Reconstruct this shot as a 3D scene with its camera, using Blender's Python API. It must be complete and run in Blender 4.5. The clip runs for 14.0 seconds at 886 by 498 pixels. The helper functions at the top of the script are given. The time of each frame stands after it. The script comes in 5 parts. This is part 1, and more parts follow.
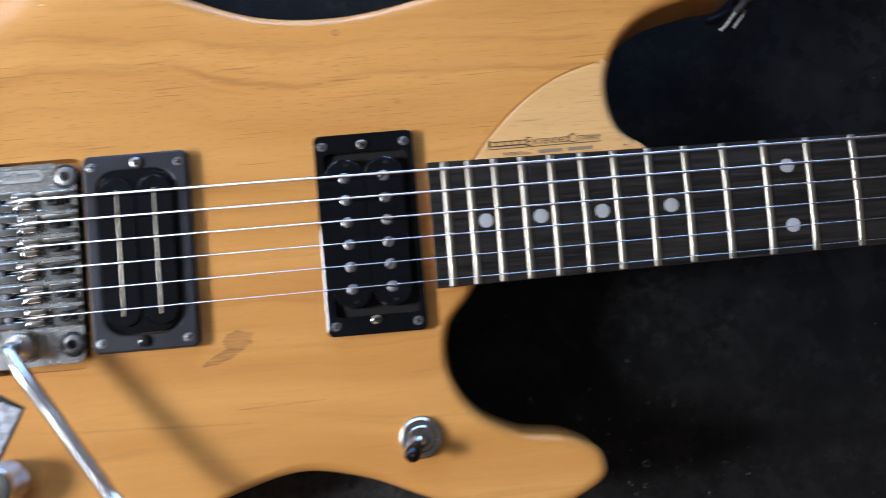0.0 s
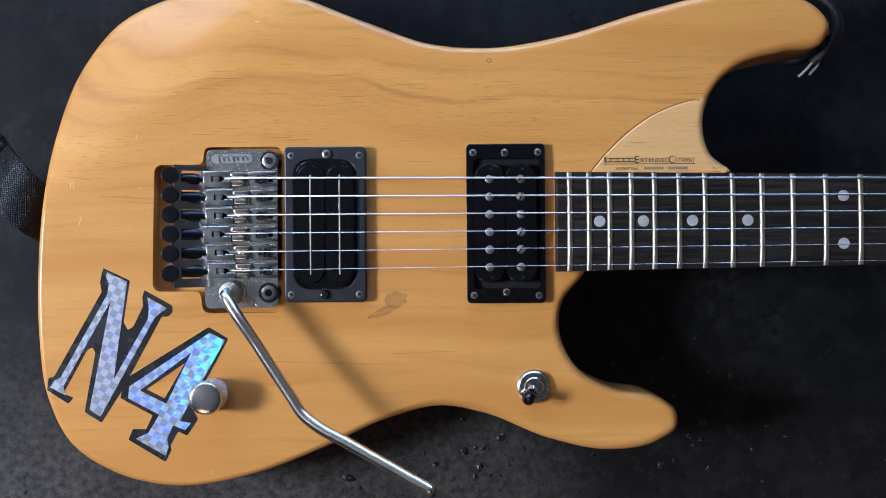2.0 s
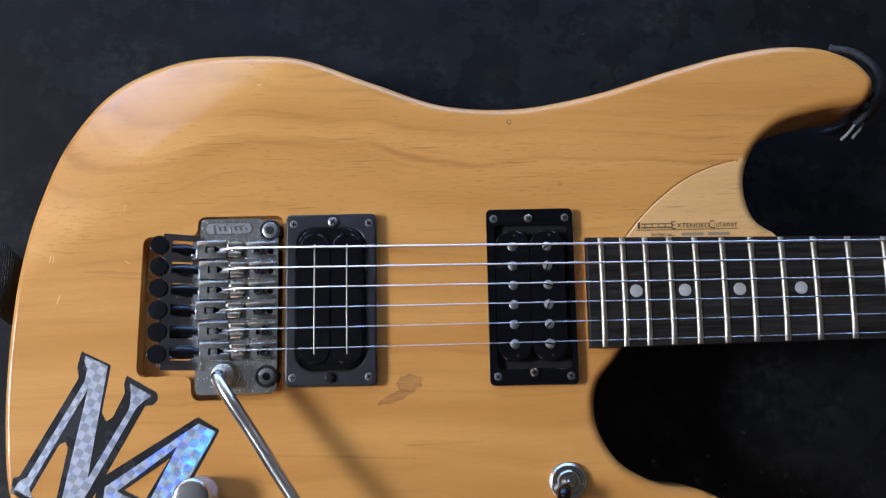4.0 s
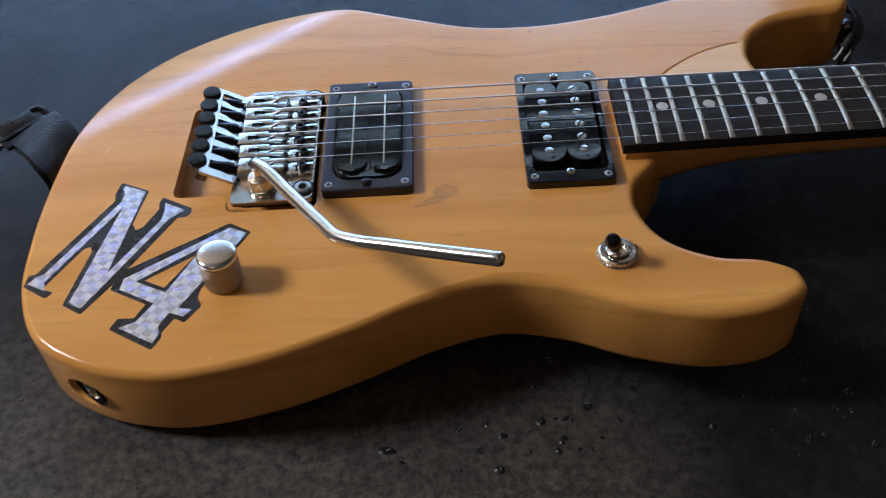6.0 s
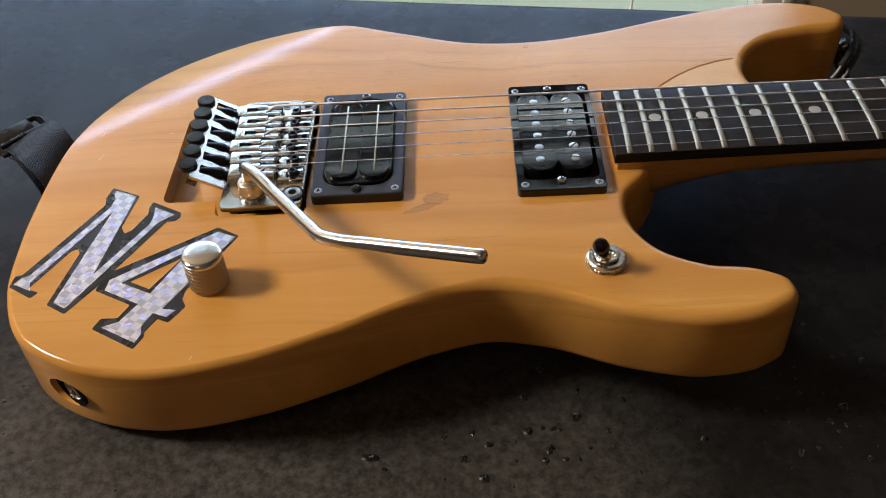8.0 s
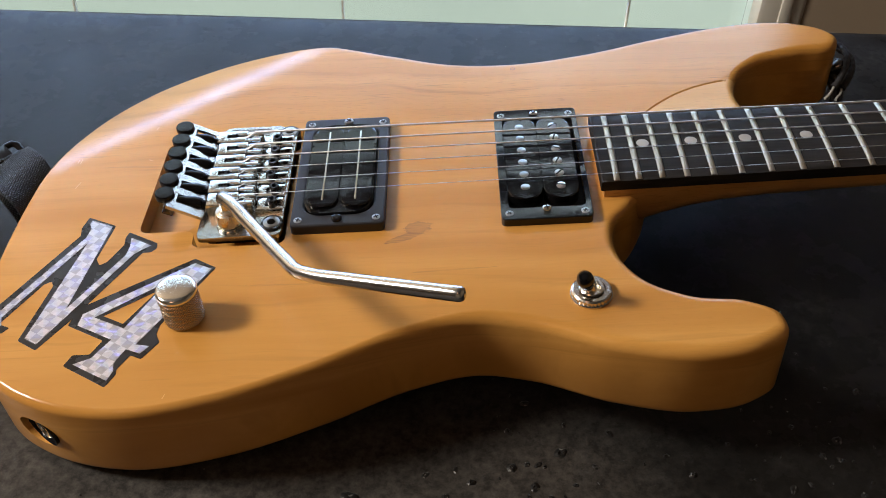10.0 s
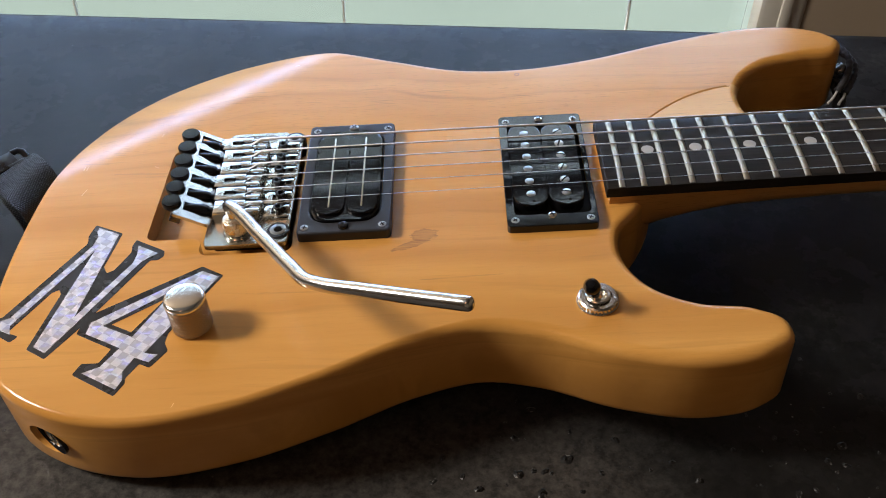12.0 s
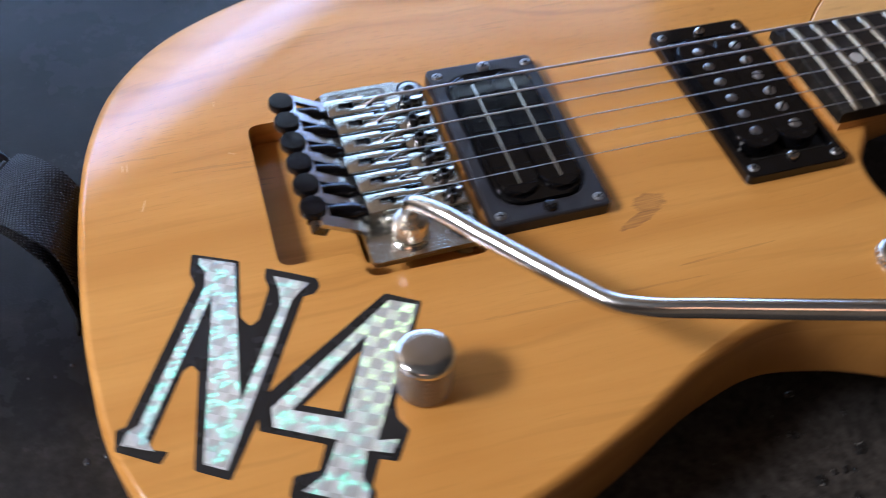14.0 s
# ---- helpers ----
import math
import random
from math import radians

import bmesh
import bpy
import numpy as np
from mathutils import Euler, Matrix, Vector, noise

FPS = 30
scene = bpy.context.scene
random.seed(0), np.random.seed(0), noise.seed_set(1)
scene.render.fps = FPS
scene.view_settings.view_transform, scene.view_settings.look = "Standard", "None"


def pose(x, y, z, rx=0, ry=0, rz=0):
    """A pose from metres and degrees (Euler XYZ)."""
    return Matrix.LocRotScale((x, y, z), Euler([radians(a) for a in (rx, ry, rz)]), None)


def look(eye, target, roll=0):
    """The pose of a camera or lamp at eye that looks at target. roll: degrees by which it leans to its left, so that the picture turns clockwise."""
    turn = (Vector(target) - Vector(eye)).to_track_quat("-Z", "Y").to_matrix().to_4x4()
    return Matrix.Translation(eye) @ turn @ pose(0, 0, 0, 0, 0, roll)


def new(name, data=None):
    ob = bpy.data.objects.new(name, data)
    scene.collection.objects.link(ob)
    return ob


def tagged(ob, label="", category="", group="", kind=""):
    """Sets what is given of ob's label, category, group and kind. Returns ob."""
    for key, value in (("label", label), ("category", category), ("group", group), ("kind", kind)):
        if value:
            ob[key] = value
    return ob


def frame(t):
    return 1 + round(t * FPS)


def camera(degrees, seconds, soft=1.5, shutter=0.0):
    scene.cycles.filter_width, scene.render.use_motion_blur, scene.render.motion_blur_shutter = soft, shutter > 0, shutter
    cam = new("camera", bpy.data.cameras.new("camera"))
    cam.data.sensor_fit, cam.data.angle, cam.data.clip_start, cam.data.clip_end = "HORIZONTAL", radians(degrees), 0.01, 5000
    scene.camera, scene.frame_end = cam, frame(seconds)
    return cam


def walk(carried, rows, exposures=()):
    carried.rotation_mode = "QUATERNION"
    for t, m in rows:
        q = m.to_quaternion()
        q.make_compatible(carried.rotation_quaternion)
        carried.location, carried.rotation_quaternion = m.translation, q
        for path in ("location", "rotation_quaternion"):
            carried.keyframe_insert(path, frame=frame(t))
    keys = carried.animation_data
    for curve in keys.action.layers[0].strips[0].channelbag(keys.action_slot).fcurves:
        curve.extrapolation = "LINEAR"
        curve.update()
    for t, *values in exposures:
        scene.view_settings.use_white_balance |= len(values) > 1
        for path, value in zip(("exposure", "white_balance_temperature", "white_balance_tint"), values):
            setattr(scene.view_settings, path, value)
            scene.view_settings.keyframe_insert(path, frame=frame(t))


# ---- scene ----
cam = camera(49.64, 14.0, soft=0.95, shutter=0.4)
# the guitar lies with its neck end propped a little higher than its tail; its own axes: x along the neck, y to the bass side, z out of the top
LAY = pose(0, 0, 0.0534, 1.146, -3.66, 0)
ROWS = [
    (0.0, 0.1660, -0.0368, 0.4328, 3.66, -1.36, -4.87),
    (0.5, 0.1116, -0.0205, 0.4877, 0.78, -0.56, -2.73),
    (1.0, 0.0953, -0.0238, 0.5278, 0.53, -0.07, -1.34),
    (1.5, 0.1067, -0.0248, 0.5424, 0.48, -0.02, -1.00),
    (2.0, 0.1116, -0.0195, 0.5466, 0.51, 0.08, -0.43),
    (2.5, 0.1117, -0.0177, 0.5421, 0.70, 0.08, -0.09),
    (3.0, 0.1118, -0.0175, 0.5375, 0.78, 0.14, -0.21),
    (3.2, 0.1110, -0.0173, 0.5371, 0.92, 0.22, -0.28),
    (5.3, 0.0854, -0.2735, 0.3448, 35.81, 0.48, -2.49),
    (5.5, 0.0942, -0.3179, 0.3312, 38.90, 1.01, -2.35),
    (6.0, 0.0859, -0.3946, 0.3284, 43.53, 2.29, -1.54),
    (6.5, 0.0789, -0.4232, 0.3259, 45.89, 2.55, -1.37),
    (7.0, 0.0841, -0.4244, 0.3166, 45.78, 2.72, -0.90),
    (7.5, 0.0951, -0.4153, 0.3147, 46.01, 2.68, -0.54),
    (8.0, 0.0980, -0.4059, 0.3118, 46.33, 2.46, -0.42),
    (10.5, 0.1090, -0.3887, 0.3127, 46.72, 2.79, -0.50),
    (11.0, 0.1033, -0.3880, 0.3140, 46.68, 2.76, -0.57),
    (11.5, 0.1017, -0.3910, 0.3163, 46.67, 2.74, -0.61),
    (12.0, 0.1044, -0.3877, 0.3172, 46.51, 2.78, -0.64),
    (12.5, 0.1113, -0.3846, 0.3145, 46.23, 2.86, -0.63),
    (13.0, 0.1014, -0.3688, 0.3134, 45.86, 2.98, -0.92),
    (13.5, 0.0289, -0.3236, 0.2929, 44.04, 1.46, -6.39),
    (14.0, -0.0777, -0.2468, 0.2626, 39.53, -3.31, -17.53),
]
walk(cam, [(t, LAY @ pose(x, y, z, rx, ry, rz)) for t, x, y, z, rx, ry, rz in ROWS],
     [(0.0, 0.55, 5200, 10), (0.5, 0.35, 5080, 10), (1.0, 0.36, 4980, 10), (3.2, 0.39, 5080, 10), (5.3, -0.19, 5300, 10), (5.6, -0.15, 5400, 10), (6.5, 0.05, 6150, 10), (7.5, 0.14, 6850, 10), (8.2, 0.08, 7000, 10), (10.5, 0.26, 6700, 10), (13.0, 0.25, 6300, 10), (14.0, 0.16, 5700, 15)])

# ---- light ----
ROOM = pose(0, 0, 0, 0, 0, -2.0)      # the bench and the walls stand turned against the guitar
world = bpy.data.worlds.new("daylight")
scene.world = world
world.use_nodes = True
sky = world.node_tree.nodes.new("ShaderNodeTexSky")
sky.sky_type, sky.sun_disc, sky.sun_elevation, sky.sun_rotation = "NISHITA", False, radians(40), radians(90)
world.node_tree.links.new(sky.outputs[0], world.node_tree.nodes["Background"].inputs[0])
world.node_tree.nodes["Background"].inputs[1].default_value = 0.1


def area_lamp(name, eye, target, w, h, power, colour):
    data = bpy.data.lights.new(name, "AREA")
    data.shape, data.size, data.size_y, data.energy, data.color = "RECTANGLE", w, h, power, colour
    ob = new(name, data)
    ob.matrix_world = ROOM @ look(eye, target)
    return ob


area_lamp("side_window_light", (-1.74, -0.1, 1.32), (0.0, 0.0, 0.05), 0.46, 0.42, 46.0, (1.0, 0.93, 0.85))
# weak warm fill with no fixture, added to lift the body's front sides
area_lamp("warm_fill", (-0.75, -1.35, 1.75), (0.1, 0.0, 0.0), 0.5, 0.5, 2.0, (1.0, 0.52, 0.29))
scene.view_settings.exposure = 0.0

# ---- materials ----


class Mat:
    """A small writer of node materials."""

    def __init__(self, name):
        self.m = bpy.data.materials.new(name)
        self.m.use_nodes = True
        self.t = self.m.node_tree
        self.b = self.t.nodes["Principled BSDF"]
        self.coord = None

    def node(self, kind, **sets):
        n = self.t.nodes.new(kind)
        for k, v in sets.items():
            if k in n.inputs:
                n.inputs[k].default_value = v
        return n

    def link(self, a, b):
        self.t.links.new(a, b)

    def at(self, scale=(1, 1, 1), rot=(0, 0, 0), loc=(0, 0, 0)):
        if not self.coord:
            self.coord = self.t.nodes.new("ShaderNodeTexCoord")
        mp = self.t.nodes.new("ShaderNodeMapping")
        mp.inputs["Scale"].default_value, mp.inputs["Location"].default_value = scale, loc
        mp.inputs["Rotation"].default_value = [radians(a) for a in rot]
        self.link(self.coord.outputs["Object"], mp.inputs["Vector"])
        return mp.outputs[0]

    def noise(self, vec, scale, detail=3.0, rough=0.55, distort=0.0):
        n = self.node("ShaderNodeTexNoise", Scale=scale, Detail=detail, Roughness=rough, Distortion=distort)
        self.link(vec, n.inputs["Vector"])
        return n.outputs["Fac"]

    def voronoi(self, vec, scale, feature="F1"):
        n = self.node("ShaderNodeTexVoronoi", Scale=scale)
        n.feature = feature
        self.link(vec, n.inputs["Vector"])
        return n

    def ramp(self, fac, *stops):
        n = self.t.nodes.new("ShaderNodeValToRGB")
        el = n.color_ramp.elements
        while len(el) < len(stops):
            el.new(0.5)
        for e, (p, c) in zip(el, stops):
            e.position = p
            e.color = (*c, 1) if isinstance(c, tuple) else (c, c, c, 1)
        self.link(fac, n.inputs[0])
        return n.outputs[0]

    def math(self, op, a, b=0.0, c=0.0):
        n = self.t.nodes.new("ShaderNodeMath")
        n.operation = op
        for i, v in enumerate((a, b, c)):
            if isinstance(v, (int, float)):
                n.inputs[i].default_value = v
            else:
                self.link(v, n.inputs[i])
        return n.outputs[0]

    def mix(self, fac, a, b, blend="MIX"):
        n = self.t.nodes.new("ShaderNodeMix")
        n.data_type, n.blend_type = "RGBA", blend
        for i, v in ((0, fac), (6, a), (7, b)):
            if isinstance(v, (int, float)):
                n.inputs[i].default_value = v
            elif isinstance(v, tuple):
                n.inputs[i].default_value = (*v, 1)
            else:
                self.link(v, n.inputs[i])
        return n.outputs[2]

    def put(self, **what):
        for k, v in what.items():
            s = self.b.inputs[k.replace("_", " ")]
            if isinstance(v, (int, float)):
                s.default_value = v
            elif isinstance(v, tuple):
                s.default_value = (*v, 1)
            else:
                self.link(v, s)
        return self

    def bump(self, height, strength, distance=0.001, under=None):
        n = self.node("ShaderNodeBump", Strength=strength, Distance=distance)
        self.link(height, n.inputs["Height"])
        if under:
            self.link(under, n.inputs["Normal"])
        self.link(n.outputs[0], self.b.inputs["Normal"])
        return n.outputs[0]


def wood(name, light, dark, figure=1.0, veins=False):
    """Flat-sawn timber under a satin lacquer, its grain along x."""
    k = Mat(name)
    xyz = k.node("ShaderNodeSeparateXYZ")
    k.link(k.at(), xyz.inputs[0])
    wander = k.noise(k.at((9, 11, 5)), 1.0, 2.0, 0.5)
    row = k.math("MULTIPLY_ADD", wander, 0.022 * figure, xyz.outputs[1])
    if veins:
        # the growth rings bow upwards across the upper bout and run straight below; the slope of the arm rest cuts through them in arcs
        along = k.math("MULTIPLY_ADD", xyz.outputs[0], 2.0, 0.26)
        bow = k.ramp(along, (0.0, 0.42), (0.106, 0.55), (0.146, 0.60), (0.186, 0.66), (0.225, 0.742), (0.26, 0.79), (0.305, 0.772), (0.35, 0.752), (0.387, 0.765), (0.42, 0.70), (0.457, 0.672), (0.49, 0.655), (0.66, 0.62), (0.95, 0.56))
        fade = k.ramp(k.math("MULTIPLY", xyz.outputs[1], 10.0), (0.0, 0.12), (0.75, 1.0))
        row = k.math("SUBTRACT", row, k.math("MULTIPLY", k.math("MULTIPLY_ADD", bow, 0.1, -0.07), fade))
        row = k.math("MULTIPLY_ADD", k.math("MAXIMUM", xyz.outputs[2], -0.016), 2.1, row)
    cmb = k.t.nodes.new("ShaderNodeCombineXYZ")
    k.link(k.math("MULTIPLY", xyz.outputs[0], 0.5), cmb.inputs[0])
    k.link(k.math("MULTIPLY", row, 9.0), cmb.inputs[1])
    k.link(xyz.outputs[2], cmb.inputs[2])
    rings = k.noise(cmb.outputs[0], 5.0, 2.5, 0.5)
    line = k.noise(cmb.outputs[0], 19.0, 2.0, 0.6)
    fleck = k.noise(k.at((150, 1200, 1200)), 1.0, 1.5, 0.5)
    streak = k.noise(k.at((26, 900, 900)), 1.0, 1.0, 0.5)
    blotch = k.noise(k.at((7, 12, 6)), 1.0, 3.0, 0.55)
    fine = k.noise(k.at((40, 500, 200)), 1.0, 3.0, 0.6)
    col = k.mix(k.ramp(rings, (0.36, 0.0), (0.64, 1.0)), light, dark)
    col = k.mix(k.math("MULTIPLY", k.ramp(fine, (0.35, 0.0), (0.7, 1.0)), 0.30), col, dark)
    col = k.mix(k.math("MULTIPLY", k.ramp(line, (0.56, 0.0), (0.70, 1.0)), 0.30), col, tuple(c * 0.62 for c in dark))
    if veins:
        ragged = k.math("MULTIPLY_ADD", fine, 0.006, k.math("ADD", row, -0.0878 - 0.003))
        for shift, wide, deep in ((0.0, 0.0026, 0.62), (-0.0155, 0.0022, 0.42), (-0.030, 0.0030, 0.22), (0.016, 0.0050, 0.20), (0.010, 0.0020, 0.22), (0.123, 0.0016, 0.30)):
            d = k.math("DIVIDE", k.math("ABSOLUTE", k.math("ADD", ragged, shift)), wide)
            v = k.math("MULTIPLY", k.ramp(d, (0.0, 1.0), (1.0, 0.0)), k.ramp(k.noise(k.at((14, 30, 1)), 1.0, 2.0), (0.36, 0.15), (0.62, 1.0)))
            col = k.mix(k.math("MULTIPLY", v, deep), col, (0.27, 0.105, 0.024))
    pores = k.math("MULTIPLY", k.ramp(fleck, (0.58, 0.0), (0.70, 1.0)), k.ramp(blotch, (0.35, 0.15), (0.62, 1.0)))
    long_pores = k.ramp(streak, (0.67, 0.0), (0.75, 1.0))
    if veins:
        # open pores lie in the band of early wood along the upper half, few elsewhere
        band = k.ramp(k.math("MULTIPLY_ADD", xyz.outputs[1], 5.0, 0.3), (0.12, 0.26), (0.42, 0.42), (0.52, 1.0), (0.70, 1.0), (0.84, 0.45))
        flat = k.ramp(k.math("MULTIPLY_ADD", xyz.outputs[2], 100.0, 1.0), (0.0, 0.22), (0.6, 1.0))
        pores = k.math("MULTIPLY", k.math("MULTIPLY", pores, band), flat)
        long_pores = k.math("MULTIPLY", k.math("MULTIPLY", long_pores, band), flat)
    col = k.mix(k.math("MULTIPLY", pores, 0.46), col, (dark[0] * 0.48, dark[1] * 0.40, dark[2] * 0.40))
    col = k.mix(k.math("MULTIPLY", long_pores, 0.50), col, tuple(c * 0.30 for c in dark))
    col = k.mix(k.math("MULTIPLY", blotch, 0.25), col, tuple(c * 1.1 for c in light))
    k.put(Base_Color=col, Roughness=k.ramp(blotch, (0.3, 0.34), (0.7, 0.46)), Coat_Weight=0.85, Coat_Roughness=k.ramp(blotch, (0.3, 0.13), (0.7, 0.19)), Specular_IOR_Level=0.05)
    k.bump(k.math("SUBTRACT", fine, pores), 0.05, 0.0004)
    return k


LIGHT, DARK = (0.648, 0.321, 0.078), (0.515, 0.231, 0.047)
BODY = wood("lacquered_alder", LIGHT, DARK, 1.0, True)


def worn_patch(k, cx, cy, rx, ry, turn):
    """A bare bruise in the lacquer with ragged edges."""
    n = k.node("ShaderNodeVectorRotate", Angle=radians(-turn))
    n.rotation_type = "Z_AXIS"
    n.inputs["Center"].default_value = (0, 0, 0)
    k.link(k.at(loc=(-cx, -cy, 0)), n.inputs[0])
    ln = k.t.nodes.new("ShaderNodeVectorMath")
    ln.operation = "LENGTH"
    flat = k.t.nodes.new("ShaderNodeVectorMath")
    flat.operation = "MULTIPLY"
    flat.inputs[1].default_value = (1 / rx, 1 / ry, 0)
    k.link(n.outputs[0], flat.inputs[0])
    k.link(flat.outputs[0], ln.inputs[0])
    rag = k.noise(k.at((260, 520, 1)), 1.0, 4.0, 0.6)
    d = k.math("ADD", ln.outputs["Value"], k.math("MULTIPLY_ADD", rag, 0.9, -0.45))
    return k.ramp(d, (0.0, 0.60), (0.70, 0.75), (0.88, 1.0), (1.06, 0.0))


base_link = BODY.b.inputs["Base Color"].links[0].from_socket
mask = worn_patch(BODY, 0.0838, -0.0432, 0.0070, 0.0046, 8)
mask2 = worn_patch(BODY, 0.0768, -0.0500, 0.0098, 0.0024, 20)
mask = BODY.math("MAXIMUM", mask, mask2)
for cx, cy, rx, ry, turn in ((-0.067, 0.0160, 0.020, 0.0007, -3), (-0.060, 0.0130, 0.012, 0.0005, -4), (-0.098, 0.0275, 0.010, 0.0005, -8), (0.045, -0.0790, 0.045, 0.0006, -2), (0.100, -0.0735, 0.022, 0.0005, 2)):
    mask = BODY.math("MAXIMUM", mask, BODY.math("MULTIPLY", worn_patch(BODY, cx, cy, rx, ry, turn), 0.55))
BODY.put(Base_Color=BODY.mix(BODY.math("MULTIPLY", mask, BODY.math("MULTIPLY_ADD", BODY.ramp(BODY.noise(BODY.at((70, 1300, 300), rot=(0, 0, -14)), 1.0, 3.0), (0.36, 0.0), (0.62, 1.0)), 0.62, 0.24)), base_link, (0.22, 0.10, 0.042)))

HEEL = wood("lacquered_maple", (0.70, 0.415, 0.155), (0.62, 0.35, 0.115), 0.4)
NECKWOOD = wood("satin_maple_neck", (0.55, 0.30, 0.10), (0.46, 0.23, 0.07), 0.4)


def ebony():
    k = Mat("ebony_board")
    g = k.noise(k.at((30, 700, 300)), 1.0, 3.0, 0.6)
    k.put(Base_Color=k.ramp(g, (0.35, (0.009, 0.0078, 0.0066)), (0.75, (0.032, 0.027, 0.022))), Roughness=k.ramp(g, (0.3, 0.44), (0.7, 0.60)), Specular_IOR_Level=0.15)
    k.bump(g, 0.25, 0.0003)
    return k


def metal(name, colour, rough, wear=0.08, scale=220.0):
    k = Mat(name)
    n = k.noise(k.at(), scale, 4.0, 0.6)
    k.put(Base_Color=k.mix(n, colour, tuple(c * 0.86 for c in colour)), Metallic=1.0,
          Roughness=k.ramp(n, (0.3, max(rough - wear, 0.03)), (0.75, rough + wear)))
    return k


def plastic(name, colour, rough, grain=0.0):
    k = Mat(name)
    n = k.noise(k.at(), 900.0, 2.0, 0.6)
    big = k.noise(k.at(), 60.0, 3.0, 0.6)
    swing = 0.08 if rough > 0.1 else 0.02
    k.put(Base_Color=k.mix(big, colour, tuple(c * 1.5 for c in colour)), Roughness=k.ramp(big, (0.3, max(rough - 0.06, 0.04)), (0.7, rough + swing)), Specular_IOR_Level=0.40 if rough < 0.1 else 0.36)
    if grain:
        k.bump(n, grain, 0.0003)
    return k


EBONY = ebony()
NICKEL = metal("fret_nickel", (0.53, 0.48, 0.37), 0.42)
CHROME = metal("polished_chrome", (0.76, 0.74, 0.70), 0.14, 0.05)
POLE = metal("nickel_screw", (0.62, 0.60, 0.56), 0.36, 0.06)
BRIDGE = metal("satin_chrome", (0.72, 0.74, 0.71), 0.14, 0.04, 300.0)
CASTMETAL = metal("rough_cast_chrome", (0.62, 0.63, 0.61), 0.25, 0.05, 700.0)
CASTMETAL.bump(CASTMETAL.noise(CASTMETAL.at(), 1600.0, 2.0), 0.07, 0.0002)
BRACKET = metal("brushed_steel", (0.60, 0.61, 0.64), 0.24, 0.05)
DARKMETAL = metal("black_chrome", (0.10, 0.10, 0.105), 0.28, 0.06)
STUDMETAL = metal("grey_steel", (0.42, 0.42, 0.41), 0.34, 0.08)
BLACKSCREW = plastic("blackened_steel", (0.004, 0.004, 0.005), 0.15)
STEEL = metal("string_steel", (0.70, 0.68, 0.66), 0.30, 0.05, 900.0)
WOUND = metal("wound_string_nickel", (0.74, 0.66, 0.60), 0.36, 0.05, 900.0)
GLOSSBLACK = plastic("glossy_black_plastic", (0.0025, 0.0025, 0.003), 0.07)
MATTBLACK = plastic("matt_black_plastic", (0.016, 0.016, 0.019), 0.42, 0.06)
PEARL = plastic("grey_pearl_dot", (0.31, 0.305, 0.29), 0.35)
# near black that paints the shade inside holes, slots and gaps
SHADEBLACK = plastic("painted_shade_black", (0.006, 0.005, 0.004), 0.8)


